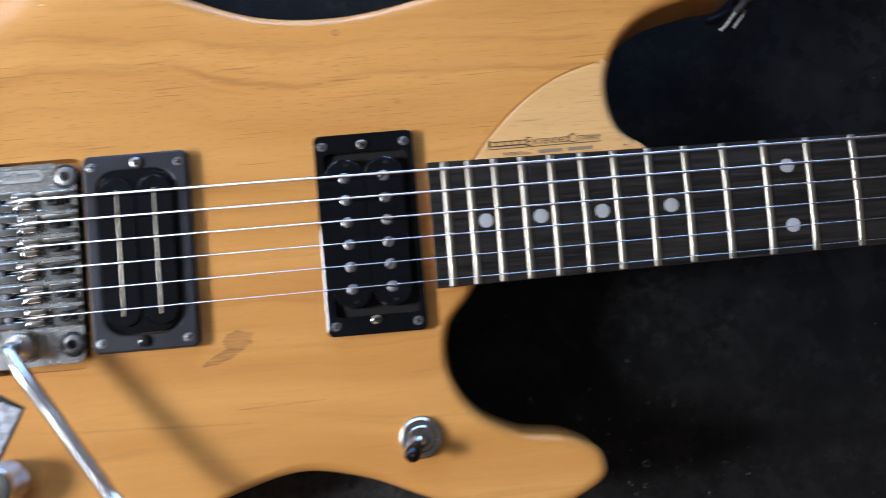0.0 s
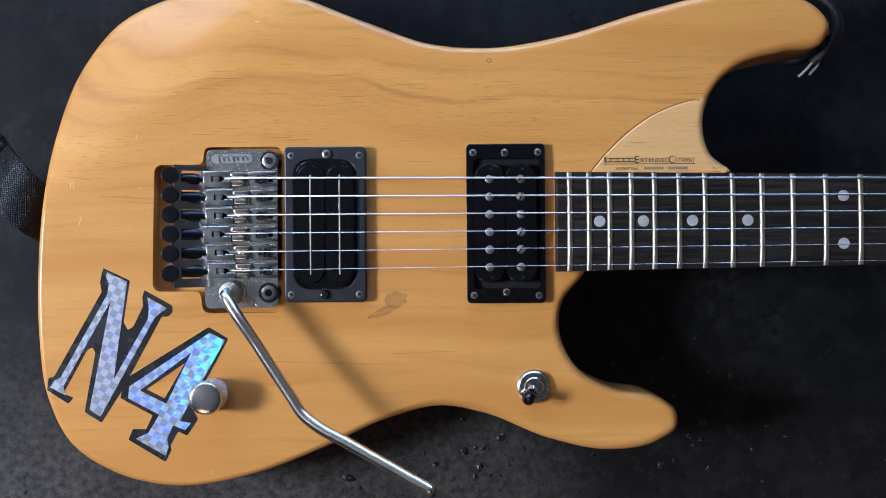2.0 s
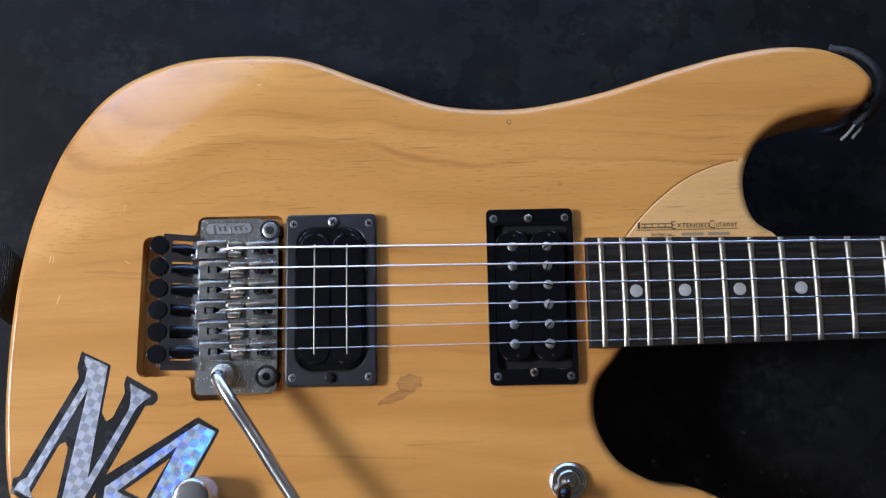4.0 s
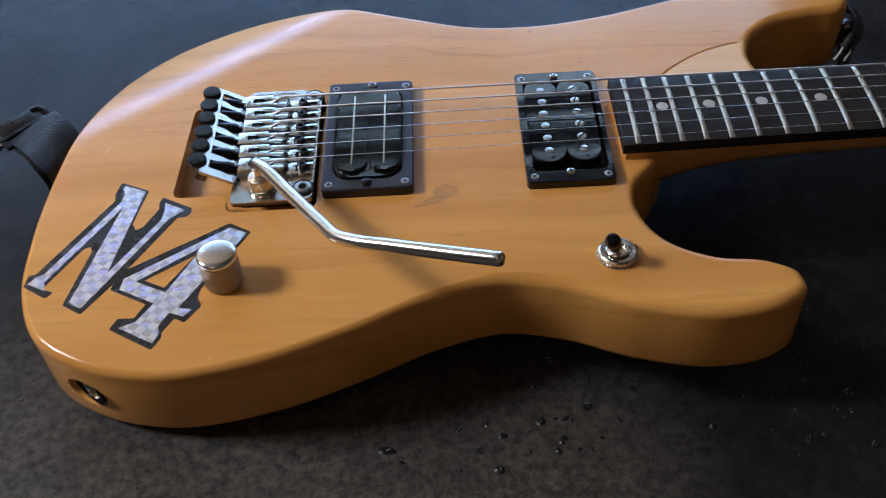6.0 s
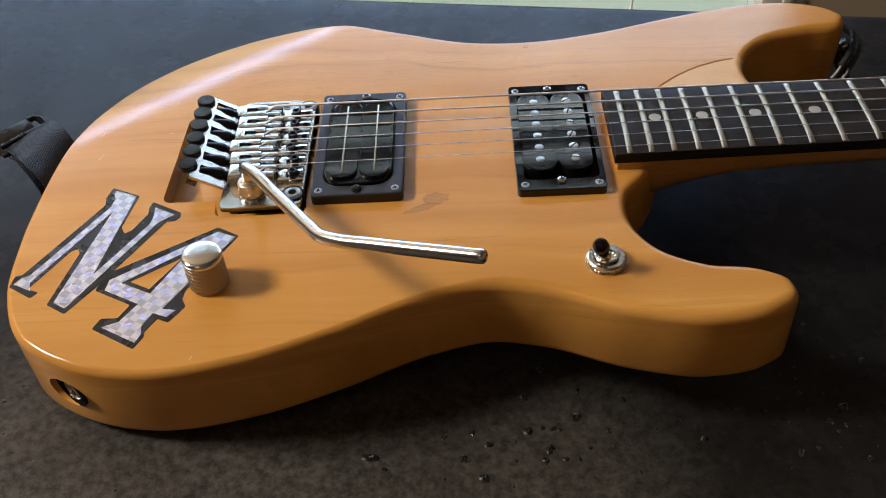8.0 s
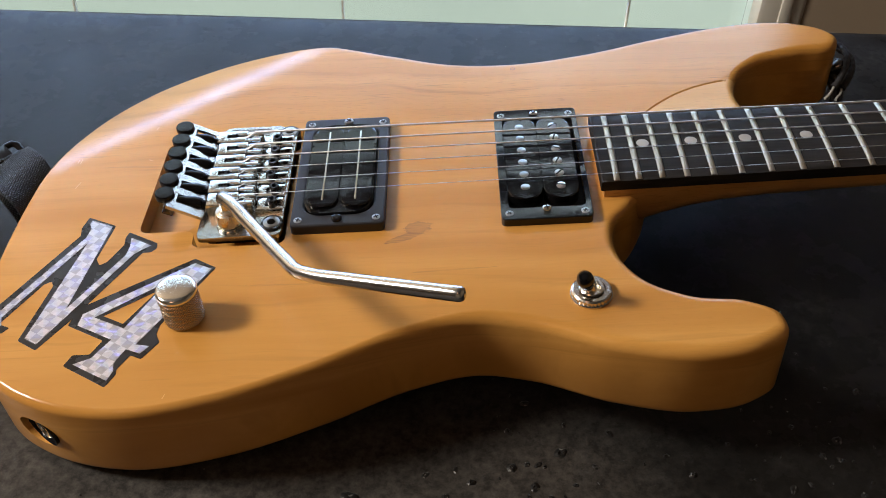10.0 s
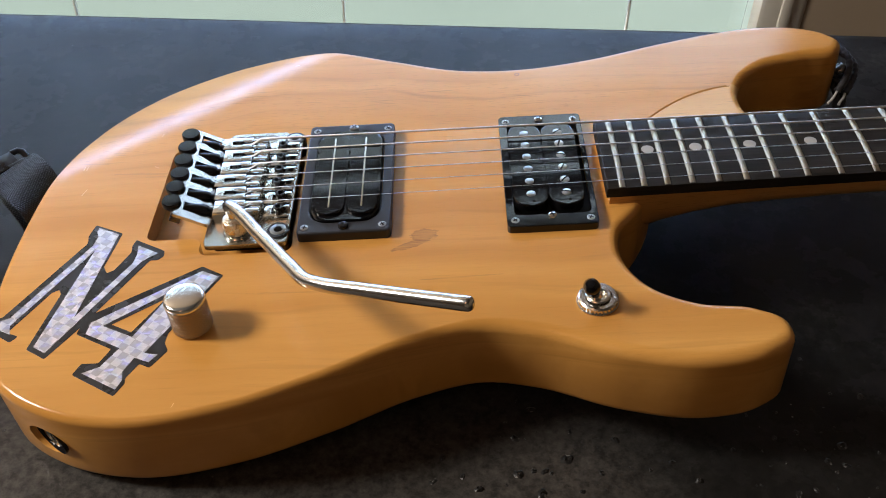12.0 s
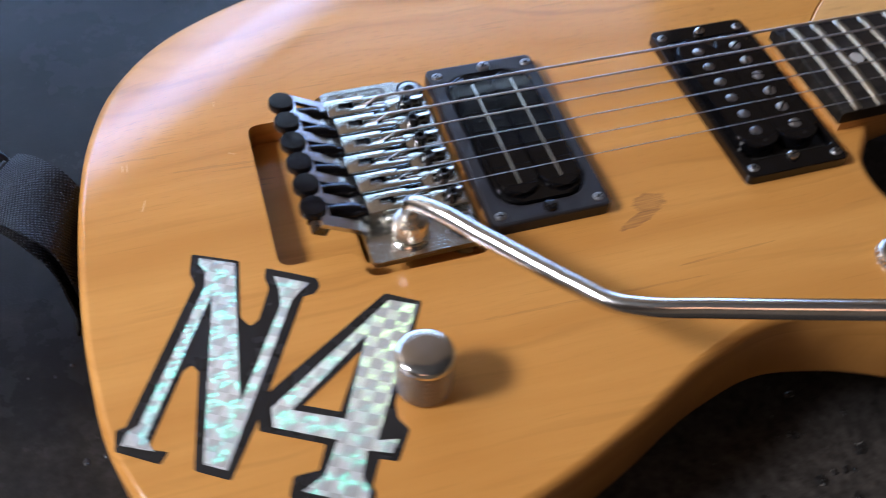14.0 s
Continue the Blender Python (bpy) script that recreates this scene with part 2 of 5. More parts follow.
def leather():
    """Black vinyl over padding: fine pebbling, scuffs and a little dust."""
    k = Mat("black_leatherette")
    pebble = k.voronoi(k.at(), 620.0, "DISTANCE_TO_EDGE").outputs[0]
    fine = k.noise(k.at(), 1500.0, 2.0, 0.6)
    wave = k.noise(k.at(), 16.0, 4.0, 0.6)
    scuff = k.noise(k.at(), 55.0, 5.0, 0.68)
    dust = k.math("MULTIPLY", k.ramp(k.voronoi(k.at(), 130.0).outputs["Distance"], (0.0, 1.0), (0.055, 1.0), (0.075, 0.0)), k.ramp(k.noise(k.at(), 40.0, 2.0), (0.60, 0.0), (0.64, 1.0)))
    col = k.mix(k.ramp(scuff, (0.45, 0.0), (0.8, 1.0)), (0.0045, 0.0045, 0.0046), (0.0130, 0.0128, 0.0125))
    pale_patch = k.math("MULTIPLY", k.ramp(k.noise(k.at((1, 1.6, 1)), 11.0, 5.0, 0.65), (0.52, 0.0), (0.72, 1.0)), k.ramp(k.noise(k.at(), 190.0, 4.0, 0.7), (0.42, 0.0), (0.75, 1.0)))
    col = k.mix(k.math("MULTIPLY", pale_patch, 0.8), col, (0.050, 0.050, 0.047))
    # the seat's front is rubbed dull and dusty, its brighter light painted in too
    along = k.node("ShaderNodeSeparateXYZ")
    k.link(k.at(), along.inputs[0])
    front = k.ramp(k.math("MULTIPLY_ADD", along.outputs[1], -4.0, k.math("MULTIPLY", wave, 0.5)), (0.42, 0.0), (1.05, 1.0))
    # the painted light fades towards the right
    front = k.math("MULTIPLY", front, k.ramp(k.math("MULTIPLY_ADD", along.outputs[0], 1.5, 0.4), (0.62, 1.0), (0.74, 0.15)))
    rub_and_light = k.math("MULTIPLY", front, k.ramp(k.noise(k.at(), 240.0, 4.0, 0.7), (0.36, 0.25), (0.70, 1.0)))
    col = k.mix(k.math("MULTIPLY", rub_and_light, 0.95), col, (0.115, 0.106, 0.096))
    dent = k.math("MULTIPLY", k.ramp(k.voronoi(k.at((1, 1.3, 1)), 38.0).outputs["Distance"], (0.0, 1.0), (0.20, 0.0)), k.ramp(k.noise(k.at(), 13.0, 2.0), (0.46, 0.0), (0.55, 1.0)))
    col = k.mix(k.math("MULTIPLY", dust, 0.5), col, (0.30, 0.30, 0.28))
    gloss = k.math("ADD", k.math("MULTIPLY", wave, 0.6), k.math("MULTIPLY", scuff, 0.4))
    k.put(Base_Color=col, Roughness=k.ramp(gloss, (0.3, 0.46), (0.7, 0.60)), Specular_IOR_Level=0.14, Coat_Weight=0.142, Coat_Roughness=k.ramp(gloss, (0.3, 0.20), (0.7, 0.34)))
    a = k.bump(k.math("MULTIPLY_ADD", fine, 0.3, k.math("MINIMUM", k.math("MULTIPLY", pebble, 6.0), 1.0)), 0.08, 0.00035)
    b = k.bump(k.math("SUBTRACT", 1.0, dent), 0.22, 0.0014, a)
    k.bump(wave, 0.25, 0.004, b)
    return k


def paint(name, colour, rough=0.6, lump=0.15):
    k = Mat(name)
    big, small = k.noise(k.at(), 3.0, 4.0, 0.6), k.noise(k.at(), 180.0, 3.0, 0.6)
    k.put(Base_Color=k.mix(big, colour, tuple(c * 0.9 for c in colour)), Roughness=k.ramp(small, (0.3, rough - 0.05), (0.7, rough + 0.06)))
    k.bump(small, lump, 0.001)
    return k


LEATHER = leather()
WALLPAINT = paint("beige_wall_paint", (0.27, 0.215, 0.150))
NORTHPAINT = paint("pale_tan_wall_paint", (0.42, 0.33, 0.235))
TRIMPAINT = paint("cream_trim_paint", (0.78, 0.74, 0.64), 0.4, 0.05)
CEILPAINT = paint("grey_ceiling_paint", (0.15, 0.153, 0.157))
FLOORWOOD = wood("floor_boards", (0.13, 0.10, 0.075), (0.09, 0.065, 0.045))
GLASS = Mat("window_glass")
GLASS.put(Base_Color=(0.93, 0.97, 0.94), Roughness=0.02, Transmission_Weight=1.0, IOR=1.45)
OUTSIDE = Mat("garden_and_sky")
up = OUTSIDE.node("ShaderNodeSeparateXYZ")
OUTSIDE.link(OUTSIDE.at(), up.inputs[0])
haze = OUTSIDE.noise(OUTSIDE.at((1, 1, 1.6)), 2.6, 4.0, 0.6)
leafy = OUTSIDE.ramp(OUTSIDE.math("ADD", up.outputs[2], OUTSIDE.math("MULTIPLY_ADD", haze, 0.4, -0.2)), (0.05, 0.0), (0.34, 1.0))
glow = OUTSIDE.mix(leafy, OUTSIDE.mix(haze, (0.37, 0.455, 0.415), (0.49, 0.59, 0.53)), (2.3, 3.45, 6.4))
# a brighter patch added low in the sky for the arm rest's highlight
across = OUTSIDE.ramp(OUTSIDE.math("MULTIPLY_ADD", up.outputs[0], 0.5, 0.5), (0.02, 0.0), (0.08, 1.0), (0.42, 1.0), (0.54, 0.0))
low_glow = OUTSIDE.math("MULTIPLY", across, OUTSIDE.ramp(OUTSIDE.math("MULTIPLY_ADD", haze, 0.10, up.outputs[2]), (0.30, 0.0), (0.36, 1.0), (0.45, 1.0), (0.54, 0.0)))
glow = OUTSIDE.mix(low_glow, glow, (2.7, 4.0, 7.2))
# tree crowns overhang the bright low sky
leaves = OUTSIDE.noise(OUTSIDE.at((1, 1, 1.3)), 7.0, 5.0, 0.6)
trees = OUTSIDE.mix(OUTSIDE.ramp(leaves, (0.40, 0.0), (0.52, 0.45), (0.64, 1.0)), (0.65, 0.80, 0.85), (3.0, 4.2, 5.5))
edge = OUTSIDE.ramp(OUTSIDE.math("ADD", up.outputs[2], OUTSIDE.math("MULTIPLY_ADD", leaves, 0.5, -0.25)), (0.55, 0.0), (1.45, 1.0))
glow = OUTSIDE.mix(edge, glow, trees)
# unseen brightening added over the trees to the east, for sheen on the horn
pale_patch = OUTSIDE.math("MULTIPLY", OUTSIDE.ramp(OUTSIDE.math("MULTIPLY_ADD", up.outputs[0], 0.5, 0.5), (0.46, 0.0), (0.60, 1.0)), OUTSIDE.ramp(OUTSIDE.math("MULTIPLY", up.outputs[2], 0.5), (0.42, 0.0), (0.50, 1.0), (0.68, 1.0), (0.85, 0.0)))
glow = OUTSIDE.mix(OUTSIDE.math("MULTIPLY", pale_patch, 0.45), glow, (4.6, 5.4, 6.6))
# an added glow high out of view, to brighten reflections in body and pickups
high_glow = OUTSIDE.ramp(OUTSIDE.math("MULTIPLY", up.outputs[2], 0.5), (0.56, 0.0), (0.64, 1.0))
glow = OUTSIDE.mix(OUTSIDE.math("MULTIPLY", high_glow, OUTSIDE.ramp(leaves, (0.35, 0.25), (0.65, 0.75))), glow, (4.3, 5.0, 5.6))
OUTSIDE.put(Base_Color=(0.1, 0.1, 0.1), Emission_Color=glow, Emission_Strength=1.0)

# ---- mesh helpers; guitar sizes in millimetres ----
MM = 0.001


def part(name, bm, material, parent=None, label="", smooth=35):
    me = bpy.data.meshes.new(name)
    bmesh.ops.recalc_face_normals(bm, faces=bm.faces)
    bm.to_mesh(me)
    bm.free()
    for m in (material if isinstance(material, (list, tuple)) else [material]):
        me.materials.append(m.m)
    if smooth:
        me.shade_smooth()
        me.set_sharp_from_angle(angle=radians(smooth))
    ob = new(name, me)
    ob.parent = parent
    return tagged(ob, label)


def box(bm, x0, x1, y0, y1, z0, z1, bevel=0.0, seg=2, s=MM):
    m = Matrix.Translation(((x0 + x1) / 2 * s, (y0 + y1) / 2 * s, (z0 + z1) / 2 * s)) @ Matrix.Diagonal((abs(x1 - x0) * s, abs(y1 - y0) * s, abs(z1 - z0) * s, 1))
    made = bmesh.ops.create_cube(bm, size=1.0, matrix=m)["verts"]
    if bevel:
        edges = list({e for v in made for e in v.link_edges})
        bmesh.ops.bevel(bm, geom=edges, offset=bevel * s, segments=seg, profile=0.5, affect="EDGES", clamp_overlap=True)
    return made


def prism(bm, pts, z0, z1, bevel=0.0, seg=2, s=MM):
    """A plate of any outline, its upper rim rounded."""
    n = len(pts)
    lo = [bm.verts.new((x * s, y * s, z0 * s)) for x, y in pts]
    hi = [bm.verts.new((x * s, y * s, z1 * s)) for x, y in pts]
    bm.faces.new(lo[::-1])
    bm.faces.new(hi)
    for i in range(n):
        bm.faces.new((lo[i], lo[(i + 1) % n], hi[(i + 1) % n], hi[i]))
    if bevel:
        rim = [bm.edges.get((hi[i], hi[(i + 1) % n])) for i in range(n)]
        bmesh.ops.bevel(bm, geom=rim, offset=bevel * s, segments=seg, profile=0.5, affect="EDGES", clamp_overlap=True)


def rounded(x0, x1, y0, y1, r, k=5):
    out = []
    for cx, cy, a0 in ((x1 - r, y1 - r, 0), (x0 + r, y1 - r, 90), (x0 + r, y0 + r, 180), (x1 - r, y0 + r, 270)):
        out += [(cx + r * math.cos(radians(a0 + 90 * i / k)), cy + r * math.sin(radians(a0 + 90 * i / k))) for i in range(k + 1)]
    return out


def rounded_poly(pts, r, k=4):
    """The corners of a polygon, rounded."""
    out, n = [], len(pts)
    for i in range(n):
        p, a, b = Vector(pts[i]), Vector(pts[i - 1]), Vector(pts[(i + 1) % n])
        u, v = (a - p), (b - p)
        d = min(r, u.length * 0.45, v.length * 0.45)
        u, v = p + u.normalized() * d, p + v.normalized() * d
        for j in range(k + 1):
            t = j / k
            q = u * (1 - t) ** 2 + p * 2 * t * (1 - t) + v * t * t
            out.append((q.x, q.y))
    return out


def ring_plate(bm, outer, inner, z0, z1, bevel=0.0, s=MM):
    """A frame: two outlines with the same number of points."""
    n = len(outer)
    a = [[bm.verts.new((x * s, y * s, z * s)) for x, y in o] for z in (z0, z1) for o in (outer, inner)]
    for i in range(n):
        j = (i + 1) % n
        bm.faces.new((a[0][i], a[0][j], a[2][j], a[2][i]))
        bm.faces.new((a[1][i], a[1][j], a[3][j], a[3][i]))
        bm.faces.new((a[0][i], a[0][j], a[1][j], a[1][i]))
        bm.faces.new((a[2][i], a[2][j], a[3][j], a[3][i]))
    if bevel:
        rim = [bm.edges.get((a[q][i], a[q][(i + 1) % n])) for q in (2, 3) for i in range(n)]
        bmesh.ops.bevel(bm, geom=rim, offset=bevel * s, segments=2, profile=0.5, affect="EDGES", clamp_overlap=True)


def lathe(bm, profile, seg=24, m=Matrix(), s=MM, teeth=0, tooth=0.0, rows=()):
    """A turned form: (radius, height) pairs about z; rows named in rows are knurled."""
    rings = []
    for k, (r, h) in enumerate(profile):
        if r <= 1e-6:
            rings.append([bm.verts.new(m @ Vector((0, 0, h * s)))])
            continue
        ring = []
        for i in range(seg):
            a = 2 * math.pi * i / seg
            rr = r + (tooth if (teeth and k in rows and i % 2) else 0.0)
            ring.append(bm.verts.new(m @ Vector((rr * s * math.cos(a), rr * s * math.sin(a), h * s))))
        rings.append(ring)
    for lo, hi in zip(rings, rings[1:]):
        for i in range(seg):
            j = (i + 1) % seg
            if len(lo) == 1 and len(hi) == 1:
                continue
            if len(lo) == 1:
                bm.faces.new((lo[0], hi[j], hi[i]))
            elif len(hi) == 1:
                bm.faces.new((lo[i], lo[j], hi[0]))
            else:
                bm.faces.new((lo[i], lo[j], hi[j], hi[i]))
    for ring in (rings[0], rings[-1]):
        if len(ring) > 1:
            bm.faces.new(ring)


def tube(bm, path, radii, seg=12, s=MM):
    """A rod along a path, with closed ends."""
    pts = [Vector(p) * s for p in path]
    if isinstance(radii, (int, float)):
        radii = [radii] * len(pts)
    rings, up = [], Vector((0, 0, 1))
    for i, p in enumerate(pts):
        d = (pts[min(i + 1, len(pts) - 1)] - pts[max(i - 1, 0)]).normalized()
        if i == 0:
            up = d.orthogonal().normalized()
        side = d.cross(up).normalized()
        up = side.cross(d).normalized()
        rings.append([bm.verts.new(p + (side * math.cos(a) + up * math.sin(a)) * radii[i] * s) for a in (2 * math.pi * j / seg for j in range(seg))])
    for lo, hi in zip(rings, rings[1:]):
        for j in range(seg):
            bm.faces.new((lo[j], lo[(j + 1) % seg], hi[(j + 1) % seg], hi[j]))
    bm.faces.new(rings[0])
    bm.faces.new(rings[-1])


def spline(pts, closed=True, step=3.0):
    """A smooth line through points, evenly sampled."""
    P = [Vector(p) for p in pts]
    n = len(P)
    fine = []
    for i in range(n if closed else n - 1):
        p0, p1 = (P[i - 1] if closed or i else P[0]), P[i]
        p2 = P[(i + 1) % n]
        p3 = P[(i + 2) % n] if closed or i + 2 < n else P[n - 1]
        d1 = max((p2 - p1).length, 1e-6)
        da, db = max((p1 - p0).length, 1e-6), max((p3 - p2).length, 1e-6)
        t2 = ((p2 - p1) / d1 * db + (p3 - p2) / db * d1) / (d1 + db) * d1 if (p3 - p2).length > 1e-6 else p2 - p1
        t1 = ((p1 - p0) / da * d1 + (p2 - p1) / d1 * da) / (da + d1) * d1 if (p1 - p0).length > 1e-6 else p2 - p1
        for k in range(24):
            t = k / 24
            fine.append(p1 * (2 * t**3 - 3 * t * t + 1) + t1 * (t**3 - 2 * t * t + t) + p2 * (3 * t * t - 2 * t**3) + t2 * (t**3 - t * t))
    if not closed:
        fine.append(P[-1])
    loop = fine + [fine[0]] if closed else fine
    total = sum((b - a).length for a, b in zip(loop, loop[1:]))
    count = max(int(total / step), 3)
    out, run, k = [], 0.0, 0
    for i in range(count if closed else count + 1):
        goal = total * i / count
        while k < len(loop) - 2 and run + (loop[k + 1] - loop[k]).length < goal:
            run += (loop[k + 1] - loop[k]).length
            k += 1
        seg = (loop[k + 1] - loop[k]).length
        out.append(loop[k].lerp(loop[k + 1], min((goal - run) / max(seg, 1e-9), 1.0)))
    return out


# ---- the room ----


def room_part(name, bm, material, label, category, kind="structure", smooth=35):
    ob = part(name, bm, material, None, label, smooth)
    ob.matrix_world = ROOM
    return tagged(ob, label, category, "", kind)


FLOOR = -0.62
bm = bmesh.new()
box(bm, -1.75, 1.9, -2.2, 0.62, FLOOR - 0.05, FLOOR, s=1)
room_part("floor", bm, FLOORWOOD, "brown wooden floor boards under the bench", "floor")
bm = bmesh.new()
box(bm, -1.85, 2.0, -2.3, 0.76, 1.95, 2.05, s=1)
room_part("ceiling", bm, CEILPAINT, "plain grey painted ceiling", "ceiling")
bm = bmesh.new()
WIN = (-0.80, 0.497, -0.36, 0.78)
for x0, x1, z0, z1 in ((-1.85, WIN[0], FLOOR, 1.95), (WIN[1], 2.0, FLOOR, 1.95), (WIN[0], WIN[1], FLOOR, WIN[2]), (WIN[0], WIN[1], WIN[3], 1.95)):
    box(bm, x0, x1, 0.62, 0.74, z0, z1, s=1)
room_part("wall_north", bm, NORTHPAINT, "beige painted wall with a low window", "wall", smooth=0)
bm = bmesh.new()
box(bm, 1.9, 2.0, -2.3, 0.62, FLOOR, 1.95, s=1)
room_part("wall_east", bm, WALLPAINT, "beige painted wall", "wall")
bm = bmesh.new()
box(bm, -1.85, 1.9, -2.3, -2.2, FLOOR, 1.95, s=1)
room_part("wall_south", bm, WALLPAINT, "beige painted wall", "wall")
bm = bmesh.new()
for y0, y1, z0, z1 in ((-2.2, -0.55, FLOOR, 1.95), (0.35, 0.62, FLOOR, 1.95), (-0.55, 0.35, FLOOR, 0.8), (-0.55, 0.35, 1.75, 1.95)):
    box(bm, -1.85, -1.75, y0, y1, z0, z1, s=1)
room_part("wall_west", bm, WALLPAINT, "beige painted wall with a high window", "wall", smooth=0)

# window in the north wall: casing, stool, muntins, panes
window = new("window_1", None)
window.matrix_world = ROOM
tagged(window, "low painted window with pale panes behind the bench", "window", "", "structure")
bm = bmesh.new()
box(bm, WIN[1] - 0.052, WIN[1] + 0.002, 0.617, 0.650, WIN[2] - 0.05, WIN[3] + 0.05, 0.006, 2, 1)
box(bm, WIN[1] - 0.028, WIN[1] - 0.014, 0.614, 0.622, WIN[2] - 0.05, WIN[3] + 0.05, 0.003, 2, 1)
part("casing", bm, TRIMPAINT, window, "cream painted side casing")
bm = bmesh.new()
box(bm, WIN[0] - 0.06, WIN[0] + 0.01, 0.59, 0.635, WIN[2] - 0.05, WIN[3] + 0.05, 0.006, 2, 1)
part("casing", bm, TRIMPAINT, window)
bm = bmesh.new()
box(bm, WIN[0] + 0.01, WIN[1] - 0.052, 0.60, 0.66, WIN[2] - 0.04, WIN[2] + 0.05, 0.006, 2, 1)
part("sill", bm, TRIMPAINT, window)
bm = bmesh.new()
box(bm, WIN[0] + 0.01, WIN[1] - 0.052, 0.655, 0.69, -0.168, -0.135, 0.004, 2, 1)
part("meeting_rail", bm, FLOORWOOD, window, "dull brown cross rail")
for u in (-0.372, -0.041, 0.306):
    bm = bmesh.new()
    box(bm, u - 0.0007, u + 0.0007, 0.667, 0.677, WIN[2] + 0.05, WIN[3], 0, 2, 1)
    part("muntin", bm, TRIMPAINT, window)
for u0, u1 in ((WIN[0], -0.374), (-0.370, -0.043), (-0.039, 0.304), (0.308, WIN[1] - 0.05)):
    bm = bmesh.new()
    box(bm, u0, u1, 0.670, 0.674, WIN[2] + 0.05, WIN[3], 0, 2, 1)
    pane = part("pane", bm, GLASS, window)
    pane.visible_shadow = False
for z, h in ((0.12, 0.006), (0.515, 0.016), (0.612, 0.012), (0.672, 0.020)):
    bm = bmesh.new()
    box(bm, WIN[0] + 0.01, WIN[1] - 0.052, 0.660, 0.684, z - h, z + h, 0.002, 2, 1)
    part("cross_bar", bm, FLOORWOOD, window, "dull brown cross bar")
bm = bmesh.new()
box(bm, -2.6, 2.2, 1.5, 1.55, -1.6, 2.8, 0, 2, 1)
room_part("backdrop", bm, OUTSIDE, "pale hazy garden light outside the window", "backdrop")

# the padded bench
bench = new("padded_bench", None)
bench.matrix_world = ROOM @ pose(0, 0, FLOOR)
tagged(bench, "long bench padded and covered in scuffed black leatherette", "bench")
BH = -FLOOR


def padding(x, y):
    return 0.0012 * (noise.noise((x * 4, y * 4, 1.0)) - 0.3)


def cushion():
    """The padded top: a soft roll at the rim and faint dips in the padding."""
    bm = bmesh.new()
    x0, x1, y0, y1, r, nx, ny = -1.0, 1.2, -0.62, 0.287, 0.022, 110, 48
    flat = {}
    xs = [x0 + r * (1 - math.cos(radians(a))) for a in (0, 22, 45, 68)] + [x0 + r + (x1 - x0 - 2 * r) * i / nx for i in range(nx + 1)] + [x1 - r * (1 - math.cos(radians(a))) for a in (68, 45, 22, 0)]
    ys = [y0 + r * (1 - math.cos(radians(a))) for a in (0, 22, 45, 68)] + [y0 + r + (y1 - y0 - 2 * r) * i / ny for i in range(ny + 1)] + [y1 - r * (1 - math.cos(radians(a))) for a in (68, 45, 22, 0)]
    for i, x in enumerate(xs):
        for j, y in enumerate(ys):
            e = min(x - x0, x1 - x, y - y0, y1 - y)
            q = min(e / r, 1.0)
            z = -r * (1 - math.sqrt(max(1 - (1 - q) ** 2, 0)))
            z += padding(x, y) * q
            flat[i, j] = bm.verts.new((x, y, BH + z))
    for i in range(len(xs) - 1):
        for j in range(len(ys) - 1):
            bm.faces.new((flat[i, j], flat[i + 1, j], flat[i + 1, j + 1], flat[i, j + 1]))
    rim = [e for e in bm.edges if e.is_boundary]
    low = bmesh.ops.extrude_edge_only(bm, edges=rim)["geom"]
    for v in low:
        if isinstance(v, bmesh.types.BMVert):
            v.co.z = BH - 0.085
    return bm


part("cushion", cushion(), LEATHER, bench, "padded black leatherette top with scuffs and pits")


# the larger blisters in front of the guitar: place in metres, radius in millimetres
BURST = [(0.097, -0.128, 1.3), (0.06, -0.154, 2.0), (0.067, -0.16, 1.0), (0.112, -0.163, 1.9), (0.131, -0.116, 1.4), (0.132, -0.136, 2.0), (0.139, -0.134, 1.1), (0.144, -0.134, 1.1), (0.147, -0.135, 0.9), (0.155, -0.127, 2.4), (0.142, -0.146, 1.8), (0.149, -0.151, 1.2), (0.178, -0.115, 1.5), (0.17, -0.134, 1.2), (0.157, -0.111, 1.0), (0.214, -0.137, 1.5), (0.285, -0.115, 1.8), (0.276, -0.124, 1.4), (0.284, -0.126, 1.2), (0.258, -0.143, 1.4), (0.289, -0.145, 1.3), (0.203, -0.127, 1.0), (0.242, -0.138, 0.7), (0.265, -0.108, 1.3), (0.104, -0.154, 1.0)]


